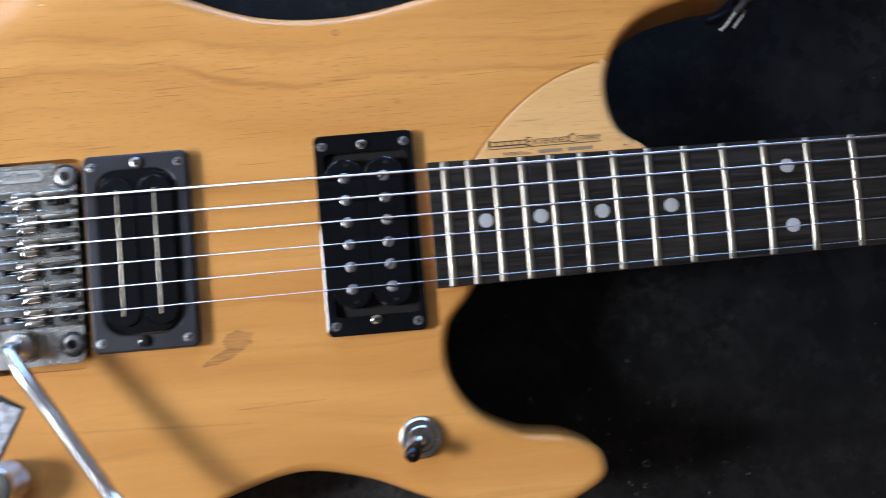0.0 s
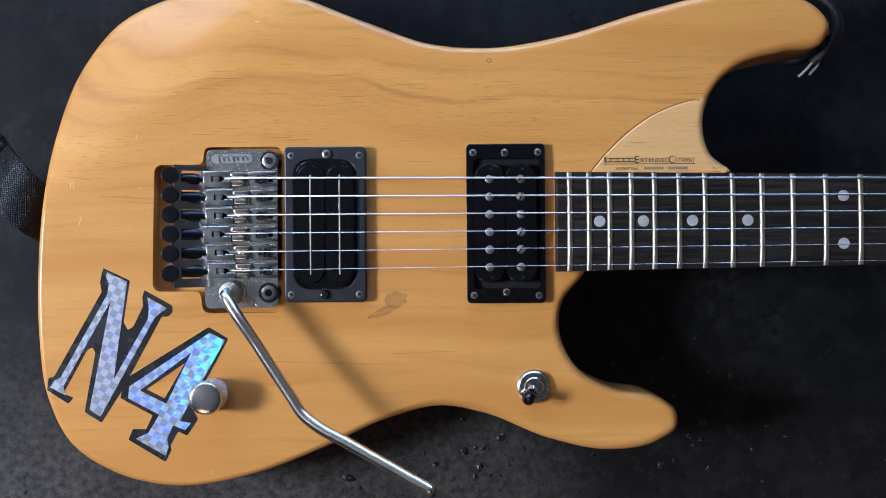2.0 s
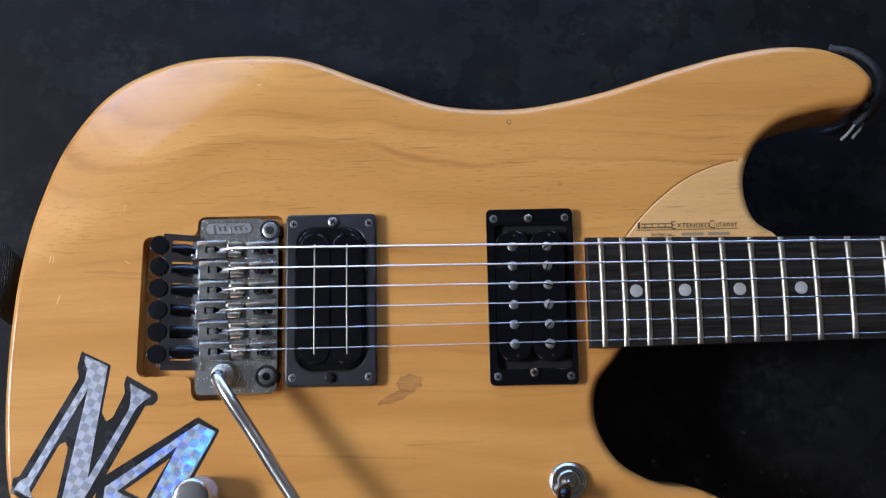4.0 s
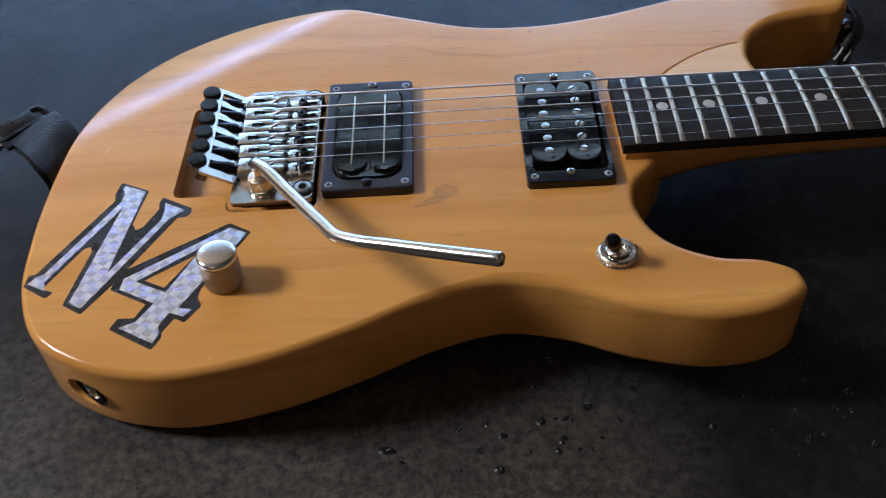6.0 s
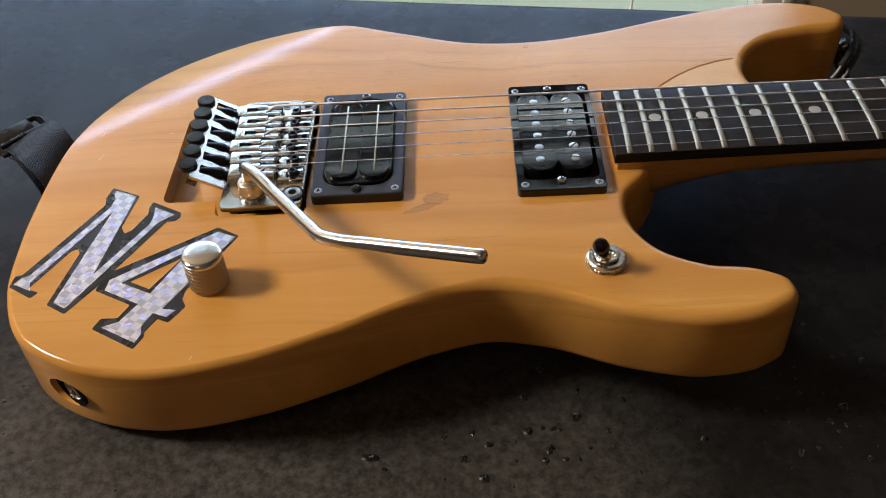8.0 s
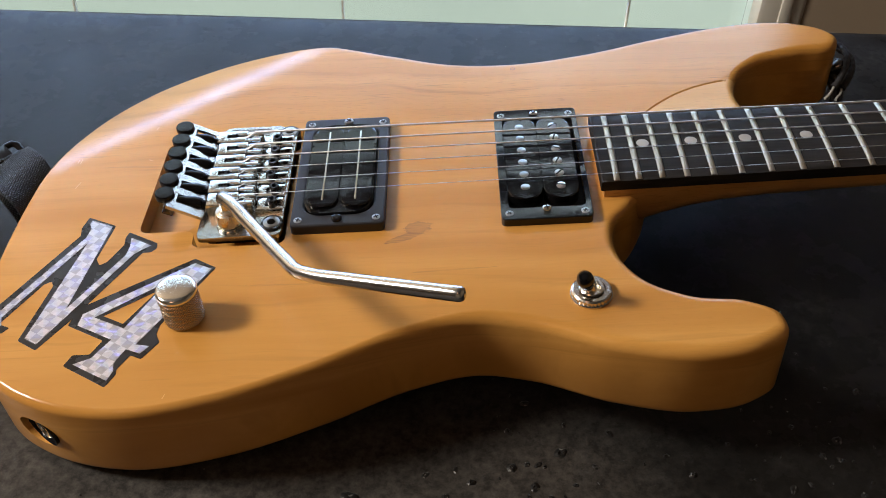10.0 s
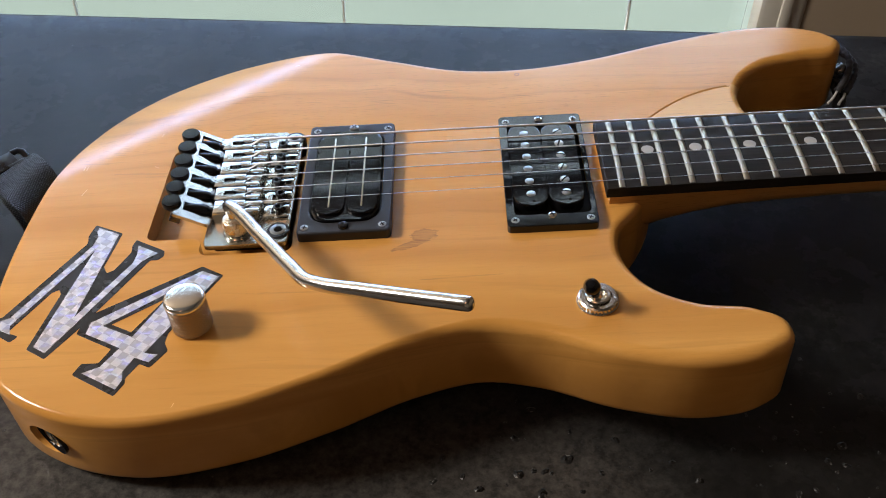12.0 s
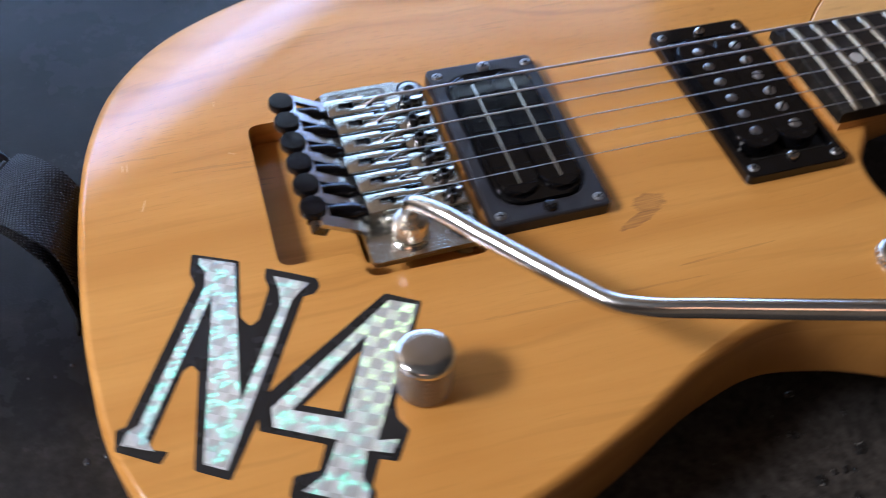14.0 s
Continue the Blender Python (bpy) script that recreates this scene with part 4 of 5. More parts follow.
# cast emblem field on the plate: a sunk oval with a raised scroll
bm = bmesh.new()
prism(bm, rounded(-20.8, 3.6, 34.5, 40.6, 3.0), 3.1, 3.26)
emblem = part("emblem", bm, metal("dull_emblem_ground", (0.30, 0.30, 0.29), 0.5, 0.1, 900.0), bridge, "oval emblem field with a raised scroll")
bm = bmesh.new()
ring_plate(bm, rounded(-21.0, 3.8, 34.3, 40.8, 3.2), rounded(-20.5, 3.3, 34.8, 40.3, 2.7), 3.1, 3.42)
scroll = []
for i in range(90):
    t = i / 89
    tall = 2.5 if i < 14 else (2.2 if 34 < i < 46 else 1.1)
    scroll.append((-17.0 + 18.0 * t + 1.1 * math.sin(t * 42), 37.2 + 0.5 * t + tall * math.cos(t * 42 + 0.4), 3.36))
tube(bm, scroll, 0.30, 6)
part("scroll", bm, BRIDGE, emblem)
for x, y, h in ((12.9, 36.2, 3.9), (12.0, -38.7, 4.6)):
    at = Matrix.Translation((x * MM, y * MM, 0))
    bm = bmesh.new()
    lathe(bm, [(5.7, -6), (5.7, h - 0.9), (5.2, h - 0.3), (4.1, h - 0.3), (4.1, -6)], 28, at)
    part("stud", bm, DARKMETAL, bridge, "dark steel pivot stud")
    bm = bmesh.new()
    lathe(bm, [(4.1, -4), (4.1, h - 0.2), (3.7, h), (2.2, h), (2.1, h - 2.6), (0, h - 2.6)], 28, at)
    part("stud_bolt", bm, STUDMETAL, bridge)
    # dark hexagon level with the bolt, painting the shade in its socket
    bm = bmesh.new()
    lathe(bm, [(2.0, h - 2.7), (2.0, h + 0.03), (0, h + 0.03)], 6, at)
    part("hex_socket", bm, SHADEBLACK, bridge)
rnd = random.Random(5)
for k in range(3):
    y = -46.0
    while y < -39.6 - 0.9 * (k == 2):
        run = rnd.uniform(0.5, 1.3)
        bm = bmesh.new()
        box(bm, -1.7 + k * 2.0, -0.7 + k * 2.0 - rnd.uniform(0, 0.3), y, y + run, 3.1, 3.36, 0.08)
        part("cast_mark", bm, BRIDGE, bridge)
        y += run + 0.45
bm = bmesh.new()
box(bm, -2.2, 4.6, -47.0, -46.6, 3.1, 3.34, 0.08)
box(bm, 4.3, 4.7, -47.0, -43.4, 3.1, 3.34, 0.08)
part("cast_mark", bm, BRIDGE, bridge)

SHIFT = (0.0, 1.5, 1.5, 0.2, 1.8, 2.6)


def saddle(i):
    """A locking saddle: slotted block, two clamp fingers, and a foot with its screw."""
    y, dx = string_y(i, 0) - 0.3, SHIFT[i]
    w = 4.55
    a, b = -23.4 + dx, -8.0 + dx
    bm = bmesh.new()
    prism(bm, [(a, y - w), (b, y - w), (b, y - 0.9), (b - 5, y - 0.9), (b - 5, y - 2), (a + 4.4, y - 2), (a + 4.4, y + 2), (b - 5, y + 2), (b - 5, y + 0.9), (b, y + 0.9), (b, y + w), (a, y + w)], 3.2, 10.2, 0.35)
    part("saddle", bm, BRIDGE, bridge)
    bm = bmesh.new()
    box(bm, a + 5.0, a + 9.0, y - 1.75, y + 1.75, 5.2, 9.0, 0.3)
    part("string_block", bm, BRACKET, bridge)
    # fingers that hold the string, and the tongue between them
    for y0, y1, x1, h in ((1.0, 3.9, 8.5, 9.8), (-3.9, -1.0, 7.5, 9.4)):
        bm = bmesh.new()
        prism(bm, rounded_poly([(b + 0.1, y + y0), (b + x1, y + y0), (b + x1, y + y1), (b + 0.1, y + y1)], 1.0, 3), 3.4, h, 0.6)
        part("string_clamp", bm, BRIDGE, bridge)
    bm = bmesh.new()
    box(bm, b + 2.5, b + 8.0, y - 0.95, y + 0.95, 3.4, 9.1, 0.5)
    part("string_rest", bm, CHROME, bridge)
    bm = bmesh.new()
    prism(bm, [(b + 8.8, y - 4.4), (16.3, y - 4.4), (16.3, y - 2.4), (4.6 + dx, y - 2.4), (4.6 + dx, y + 2.4), (16.3, y + 2.4), (16.3, y + 4.4), (b + 8.8, y + 4.4)], 3.2, 5.7, 0.35)
    part("saddle_foot", bm, BRIDGE, bridge)
    # dark block that paints the slot's floor in shade
    bm = bmesh.new()
    box(bm, a + 4.0, b - 4.8, y - 2.1, y + 2.1, 3.2, 5.2)
    sx = 8.2 if i < 4 else 11.2
    hx = 13.2 if i < 4 else 7.2
    part("slot", bm, SHADEBLACK, bridge)
    # dark plate on the metal, painted as a shaded hole
    bm = bmesh.new()
    prism(bm, rounded(hx - 1.5, hx + 1.5, y - 1.6, y + 1.6, 1.2), 3.0, 3.32)
    part("screw_hole", bm, SHADEBLACK, bridge)
    bm = bmesh.new()
    lathe(bm, [(2.5, 3.3), (2.5, 8.4), (2.2, 8.8), (1.35, 8.8), (1.25, 6.6), (0, 6.6)], 20, Matrix.Translation((sx * MM, (y - 0.1) * MM, 0)))
    part("lock_screw", bm, DARKMETAL, bridge)
    # long clamp screw behind the block
    bm = bmesh.new()
    tube(bm, [(a - dx - 13.4, y, 9.0), (a - dx - 12.9, y, 9.0), (a - 6, y, 7.9), (a - 3, y, 7.4), (a - 2.6, y, 7.3), (a + 0.5, y, 7.0)], [2.6, 3.6, 3.6, 3.0, 2.0, 1.8], 16)
    part("clamp_screw", bm, BLACKSCREW, bridge)


for i in range(6):
    saddle(i)

# the sloped bracket that carries the fine tuners
SLOPE = Matrix.Translation((-23.5 * MM, 0, 4.6 * MM)) @ Matrix.Rotation(radians(29), 4, "Y")
bm = bmesh.new()
xs = [-18.0, -14.0, -3.2, 0.5]
ycut = []
for i in range(6):
    c = string_y(i, 0) * 1.05
    ycut += [c + 3.1, c - 3.1]
ycut = [33.4] + ycut + [-35.2]
grid = {}
for zi, z in enumerate((0.0, 1.8)):
    for xi, x in enumerate(xs):
        for yi, y in enumerate(ycut):
            grid[xi, yi, zi] = bm.verts.new(SLOPE @ Vector((x * MM, y * MM, z * MM)))
solid = lambda xi, yi: 0 <= xi < 3 and 0 <= yi < len(ycut) - 1 and not (xi == 1 and yi % 2 == 1)
for xi in range(3):
    for yi in range(len(ycut) - 1):
        if not solid(xi, yi):
            continue
        for zi in (0, 1):
            bm.faces.new([grid[p, q, zi] for p, q in ((xi, yi), (xi + 1, yi), (xi + 1, yi + 1), (xi, yi + 1))])
        for p, q, ax, ay in ((((xi, yi)), (xi, yi + 1), xi - 1, yi), ((xi + 1, yi), (xi + 1, yi + 1), xi + 1, yi), ((xi, yi), (xi + 1, yi), xi, yi - 1), ((xi, yi + 1), (xi + 1, yi + 1), xi, yi + 1)):
            if not solid(ax, ay):
                bm.faces.new((grid[(*p, 0)], grid[(*q, 0)], grid[(*q, 1)], grid[(*p, 1)]))
bracket = part("tuner_bracket", bm, BRACKET, bridge, "sloped steel bracket with six slots", 20)
bm = bmesh.new()
box(bm, -18.6, -13.0, -33.6, 32.0, -5.4, -0.2, 0.5)
bmesh.ops.transform(bm, matrix=SLOPE, verts=bm.verts)
part("tuner_rail", bm, DARKMETAL, bridge)
for i in range(6):
    y = 27.4 - 10.94 * i
    bm = bmesh.new()
    at = Matrix.Translation((-40.2 * MM, y * MM, 17.0 * MM)) @ Matrix.Rotation(radians(3), 4, "Y")
    lathe(bm, [(2.0, -9), (2.0, -3.6), (4.3, -3.4), (4.75, -2.9), (4.75, -0.5), (4.4, 0.0), (0, 0.12)], 28, at)
    part("fine_tuner", bm, BLACKSCREW, bridge, "round black fine tuner")

# tremolo arm with its knurled collar
AT = Matrix.Translation((-8.2 * MM, -38.2 * MM, 0))
bm = bmesh.new()
lathe(bm, [(7.0, 3.2), (7.0, 4.0), (6.5, 4.4), (5.2, 4.4), (5.2, 5.0), (0, 5.0)], 40, AT)
collar = part("arm_collar", bm, BRIDGE, bridge, "knurled nickel collar")
bm = bmesh.new()
lathe(bm, [(5.6, 5.0), (6.1, 5.4), (6.1, 11.6), (5.7, 12.3), (4.9, 12.8), (4.4, 12.8), (4.4, 13.6), (3.5, 14.0), (0, 14.0)], 88, AT, MM, 1, -0.38, (1, 2))
part("knurled_nut", bm, metal("warm_nickel", (0.74, 0.68, 0.58), 0.30, 0.06), collar, "knurled nickel nut")
way = spline([(-8.2, -38.2, 12.0), (-8.6, -38.4, 18.0), (-8.4, -39.6, 22.0), (-5.6, -43.6, 24.0), (10, -66, 27.2), (29.6, -94.6, 31.2), (35.6, -103.0, 32.7), (42.6, -108.2, 34.8), (60, -117.0, 39.4), (104.3, -139.1, 51.5)], False, 2.2)
bm = bmesh.new()
out = (way[-1] - way[-2]).normalized()
way += [way[-1] + out * v for v in (0.9, 1.6, 2.1, 2.3)]
tube(bm, way, [3.15] * (len(way) - 4) + [2.95, 2.45, 1.6, 0.5], 20)
part("tremolo_arm", bm, metal("dulled_chrome", (0.66, 0.65, 0.63), 0.19, 0.03, 60.0), bridge, "long bent chrome tremolo arm")

# ---- strings ----
GAUGE = (0.58, 0.47, 0.36, 0.25, 0.19, 0.16)
for i in range(6):
    bm = bmesh.new()
    y0, y1 = string_y(i, 0), string_y(i, 648)
    z0, z1 = 12.0, 13.6
    x0 = -12 + SHIFT[i]
    tube(bm, [(x0, y0, 6.5), (-3.0 + SHIFT[i], y0, z0), (660, y1, z1 + 1.4)], GAUGE[i], 10)
    part("string", bm, WOUND if i < 3 else STEEL, guitar)

# ---- knob and switch ----
bm = bmesh.new()
KN = Matrix.Translation((-20.6 * MM, -96.2 * MM, 0))
seg, levels, cuts = 264, 76, 44
saw = lambda v: abs((v % 1.0) * 2 - 1)
rings = []
for k in range(levels):
    h = 1.0 + 15.4 * k / (levels - 1)
    ring = []
    for i in range(seg):
        u, v = cuts * i / seg, h / 1.35
        r = (8.70 + 0.50 * min(1.6 * min(saw(u + v), saw(u - v)), 1.0)) * MM
        ring.append(bm.verts.new(KN @ Vector((r * math.cos(2 * math.pi * i / seg), r * math.sin(2 * math.pi * i / seg), h * MM))))
    rings.append(ring)
for a, b in zip(rings, rings[1:]):
    for i in range(seg):
        bm.faces.new((a[i], a[(i + 1) % seg], b[(i + 1) % seg], b[i]))
bm.faces.new(rings[0])
bm.faces.new(rings[-1])
knob = part("volume_knob", bm, metal("worn_nickel", (0.60, 0.50, 0.38), 0.20, 0.04), guitar, "knurled chrome barrel knob with a domed top", 0)
bm = bmesh.new()
lathe(bm, [(8.6, 16.2), (9.0, 16.5), (9.2, 16.8), (9.2, 17.7), (8.95, 18.4), (8.4, 18.95), (7.6, 19.25), (5.0, 19.45), (2.5, 19.6), (0, 19.65)], 64, KN)
part("cap", bm, metal("spun_chrome", (0.80, 0.80, 0.79), 0.17, 0.04, 90.0), knob, "smooth polished top")
bm = bmesh.new()
lathe(bm, [(7.5, 0.0), (7.5, 1.2)], 24, KN)
part("shaft", bm, SHADEBLACK, knob)

SW = Matrix.Translation((161.8 * MM, -93.0 * MM, 0))
bm = bmesh.new()
lathe(bm, [(9.5, 0), (9.5, 0.7), (8.7, 0.9), (8.7, 2.9), (8.1, 3.5), (6.3, 3.5), (6.0, 2.4), (5.6, 2.4), (5.6, 4.4), (5.1, 4.8), (3.9, 4.8), (3.4, 2.2), (0, 2.2)], 64, SW, MM, 1, 0.45, (2, 3))
switch = part("toggle_switch", bm, metal("satin_nickel", (0.66, 0.62, 0.55), 0.24, 0.07), guitar, "chrome toggle switch with a black tip")
tip = Vector((-4.7, -5.8, 15.6)).normalized()
TOG = SW @ Matrix.Translation((0, 0, 1.5 * MM)) @ tip.to_track_quat("Z", "Y").to_matrix().to_4x4()
bm = bmesh.new()
lathe(bm, [(1.5, 0), (2.6, 3.0), (2.9, 4.2), (2.1, 6.0), (1.6, 8.2), (0, 8.2)], 24, TOG)
part("lever", bm, CHROME, switch)
bm = bmesh.new()
lathe(bm, [(2.0, 6.8), (2.5, 7.2), (3.5, 11.6), (3.8, 14.2), (3.4, 16.4), (2.1, 17.9), (0, 18.4)], 24, TOG)
part("tip", bm, GLOSSBLACK, switch, "glossy black tip")

# ---- sticker, lettering ----


def top_z(x, y):
    """Height of the body's top, in millimetres."""
    p = np.array((x, y))
    d = float(np.min(np.sqrt(np.sum((OUT - p) ** 2, 1))))
    r = edge_radius(Vector((x, y)))
    whole = radians(edge_turn(Vector((x, y))))
    turned = min(math.acos(max(1 - d / r, -1.0)), whole)
    return arm_drop(x, y) - r * (math.sin(whole) - math.sin(turned))


OUT = np.array([(p.x, p.y) for p in spline([(q.x, q.y) for q in OUTLINE], True, 0.8)])


def decal(name, loops, lift, material, parent, label=""):
    """A thin film of any outline that follows the curve of the top. The first loop is its rim, the rest are holes."""
    from mathutils.geometry import delaunay_2d_cdt
    pts, edges = [], []
    for loop in loops:
        fine = []
        for a, b in zip(loop, loop[1:] + loop[:1]):
            k = max(1, int(math.dist(a, b) / 2.5))
            fine += [(a[0] + (b[0] - a[0]) * i / k, a[1] + (b[1] - a[1]) * i / k) for i in range(k)]
        n0 = len(pts)
        pts += [Vector(p) for p in fine]
        edges += [(n0 + i, n0 + (i + 1) % len(fine)) for i in range(len(fine))]
    xs, ys = [p[0] for p in loops[0]], [p[1] for p in loops[0]]
    hit = lambda p: sum(inside(p, l) for l in loops) % 2 == 1
    for ix in range(int(min(xs)), int(max(xs)) + 1, 3):
        for iy in range(int(min(ys)), int(max(ys)) + 1, 3):
            if hit((ix, iy)):
                pts.append(Vector((ix + 0.13, iy + 0.07)))
    verts, _, faces, _, _, _ = delaunay_2d_cdt(pts, edges, [], 0, 1e-4)
    bm = bmesh.new()
    vs = [bm.verts.new((v.x * MM, v.y * MM, (top_z(v.x, v.y) + lift) * MM)) for v in verts]
    for f in faces:
        c = sum((verts[i] for i in f), Vector((0, 0))) / len(f)
        if hit((c.x, c.y)):
            bm.faces.new([vs[i] for i in f])
    bmesh.ops.delete(bm, geom=[v for v in bm.verts if not v.link_faces], context="VERTS")
    rim = [e for e in bm.edges if e.is_boundary]
    for g in bmesh.ops.extrude_edge_only(bm, edges=rim)["geom"]:
        if isinstance(g, bmesh.types.BMVert):
            g.co.z -= (lift + 0.1) * MM
    return part(name, bm, material, parent, label, 30)


def prism_foil():
    """Silver foil pressed into a slanted check. Each kind of facet is a fine grating that throws one colour of the window's light off at its own tilt."""
    k = Mat("prismatic_foil")
    v = k.at((1, 1, 1), rot=(0, 0, 30))
    ck = k.node("ShaderNodeTexChecker", Scale=250.0)
    k.link(v, ck.inputs["Vector"])
    tri = k.node("ShaderNodeTexChecker", Scale=176.8)
    k.link(k.at((1, 1, 1), rot=(0, 0, 75)), tri.inputs["Vector"])
    ck, tri = ck.outputs["Fac"], tri.outputs["Fac"]
    no_ck, no_tri = k.math("SUBTRACT", 1.0, ck), k.math("SUBTRACT", 1.0, tri)
    wash = k.noise(k.at(), 28.0, 2.0, 0.5)
    tone = k.mix(ck, (0.42, 0.415, 0.41), (0.70, 0.70, 0.71))
    # some blue and lilac glints are painted straight into the foil's colour
    tone = k.mix(k.math("MULTIPLY", k.math("MULTIPLY", tri, k.ramp(wash, (0.40, 0.0), (0.62, 1.0))), 0.16), tone, (0.30, 0.40, 0.82))
    tone = k.mix(k.math("MULTIPLY", no_tri, 0.06), tone, (0.66, 0.58, 0.72))
    k.put(Base_Color=tone, Metallic=0.62, Roughness=0.27, Thin_Film_Thickness=k.math("MULTIPLY_ADD", wash, 60.0, k.math("MULTIPLY_ADD", tri, 50.0, 330.0)), Thin_Film_IOR=1.6)
    k.bump(k.math("MULTIPLY_ADD", tri, 0.5, ck), 0.12, 0.0003)
    # fine ruling inside the facets breaks the colour into short lines
    ruling = k.ramp(k.noise(k.at((220, 900, 1), rot=(0, 0, 22)), 1.0, 1.0, 0.5), (0.48, 0.03), (0.60, 1.0))
    jitter = k.node("ShaderNodeTexNoise", Scale=90.0, Detail=1.0)
    k.link(k.at(), jitter.inputs["Vector"])
    shader = k.b.outputs[0]
    for facet, tilt_to, colour, rough, share in (
            (k.math("MULTIPLY", ck, tri), (-0.388, 0.06, 0.920), (0.01, 0.14, 1.0), 0.13, 0.050),
            (k.math("MULTIPLY", no_ck, tri), (-0.384, 0.06, 0.921), (0.01, 0.08, 1.0), 0.13, 0.056),
            (ck, (-0.425, 0.058, 0.903), (0.0, 0.66, 0.70), 0.12, 0.115),
            (k.math("MULTIPLY", no_ck, no_tri), (-0.418, 0.058, 0.907), (0.0, 0.46, 0.90), 0.12, 0.070),
            (tri, (-0.465, -0.355, 0.811), (0.10, 0.95, 0.72), 0.15, 0.022),
            (tri, (-0.492, -0.250, 0.834), (0.06, 1.0, 0.62), 0.11, 0.014),
            (ck, (-0.585, -0.295, 0.755), (0.50, 1.0, 0.25), 0.14, 0.022),
            (ck, (-0.520, -0.300, 0.800), (0.95, 1.0, 0.97), 0.36, 0.022),
            (no_ck, (-0.520, -0.300, 0.800), (0.95, 1.0, 0.97), 0.36, 0.020),
            (k.math("MULTIPLY", no_ck, tri), (-0.340, -0.435, 0.834), (0.24, 0.22, 1.0), 0.22, 0.030),
            (k.math("MULTIPLY", ck, no_tri), (-0.290, -0.415, 0.862), (1.0, 0.55, 0.75), 0.20, 0.008)):
        lean = k.t.nodes.new("ShaderNodeVectorMath")
        lean.operation = "MULTIPLY_ADD"
        lean.inputs[1].default_value = (0.04, 0.04, 0.0)
        lean.inputs[2].default_value = (tilt_to[0] - 0.02, tilt_to[1] - 0.02, tilt_to[2])
        k.link(jitter.outputs["Color"], lean.inputs[0])
        unit = k.t.nodes.new("ShaderNodeVectorMath")
        unit.operation = "NORMALIZE"
        k.link(lean.outputs[0], unit.inputs[0])
        gloss = k.node("ShaderNodeBsdfAnisotropic", Color=(*colour, 1), Roughness=rough)
        k.link(unit.outputs[0], gloss.inputs["Normal"])
        mixed = k.t.nodes.new("ShaderNodeMixShader")
        k.link(k.math("MULTIPLY", facet if rough > 0.3 else k.math("MULTIPLY", facet, ruling), share), mixed.inputs[0])
        k.link(shader, mixed.inputs[1])
        k.link(gloss.outputs[0], mixed.inputs[2])
        shader = mixed.outputs[0]
    k.link(shader, k.t.nodes["Material Output"].inputs["Surface"])
    return k


FOIL = prism_foil()
STICKERBLACK = plastic("sticker_black", (0.015, 0.0145, 0.0145), 0.26)
N_BACK = rounded_poly([(-83.3, -24), (-68, -31.3), (-69.3, -39.2), (-71.8, -55), (-69.3, -59.5), (-66.1, -57.6), (-60.4, -45.6), (-61, -40.9), (-59.8, -36.7), (-43.9, -45.7), (-43.6, -49.5), (-46.1, -52), (-49.9, -52), (-73.7, -95.5), (-84.5, -112.2), (-94.3, -106.1), (-88, -72.4), (-89.6, -69.2), (-92.7, -70.8), (-106.4, -95.4), (-100.6, -97.9), (-103.5, -101.4), (-115.9, -93.4), (-114.9, -86.5), (-111.8, -85.9), (-84.2, -37.6), (-85.2, -32.2), (-84.5, -29)], 0.8, 2)
N_FACE = [(-81.1, -26.5), (-69.6, -31.9), (-77.5, -87.6), (-57.9, -53.5), (-57.2, -47.2), (-57.9, -40.9), (-46.8, -47.2), (-50.9, -50.0), (-54.1, -52.9), (-85.1, -108.7), (-91.4, -104.9), (-79.2, -43.2), (-106.4, -91.2), (-104.8, -96.6), (-114.0, -92.0), (-111.8, -88.1), (-108, -86.5), (-81, -39.2), (-80.1, -32.8), (-81.7, -29)]
FOUR_BACK = rounded_poly([(-23, -58.1), (-11.9, -64.8), (-31.3, -100.4), (-31.9, -105.8), (-29.4, -110.5), (-35.7, -119.9), (-40.8, -117.4), (-45.2, -125.3), (-44.6, -127.8), (-48.1, -134.7), (-69.3, -122), (-66.7, -116), (-59.1, -116.1), (-55.3, -108.2), (-73.7, -98.3), (-71.8, -87.9)], 0.8, 2)
FOUR_FACE = [(-22.4, -61.3), (-13.8, -65.7), (-39.8, -111.4), (-33.5, -112.7), (-36.7, -116.8), (-43.6, -113.9), (-47.1, -121.5), (-46.2, -126.2), (-48, -131.2), (-65.1, -121.4), (-57.9, -118.3), (-51.5, -107.9), (-69.3, -98.4), (-68.6, -91.7)]
FOUR_HOLE, FOUR_INNER = [(-33.1, -72.6), (-62.6, -94), (-47.4, -101.6)], [(-36.6, -78.4), (-58.8, -93.3), (-48.5, -98.6)]
sticker = decal("letter_sticker", [N_BACK], 0.12, STICKERBLACK, guitar, "large slanted letter sticker in prismatic silver foil edged in black")
decal("foil_face", [N_FACE], 0.24, FOIL, sticker, "prismatic silver foil")
four = decal("numeral_sticker", [FOUR_BACK, FOUR_INNER], 0.18, STICKERBLACK, guitar, "large slanted numeral sticker in prismatic silver foil edged in black")
decal("foil_face", [FOUR_FACE, FOUR_HOLE], 0.30, FOIL, four, "prismatic silver foil")


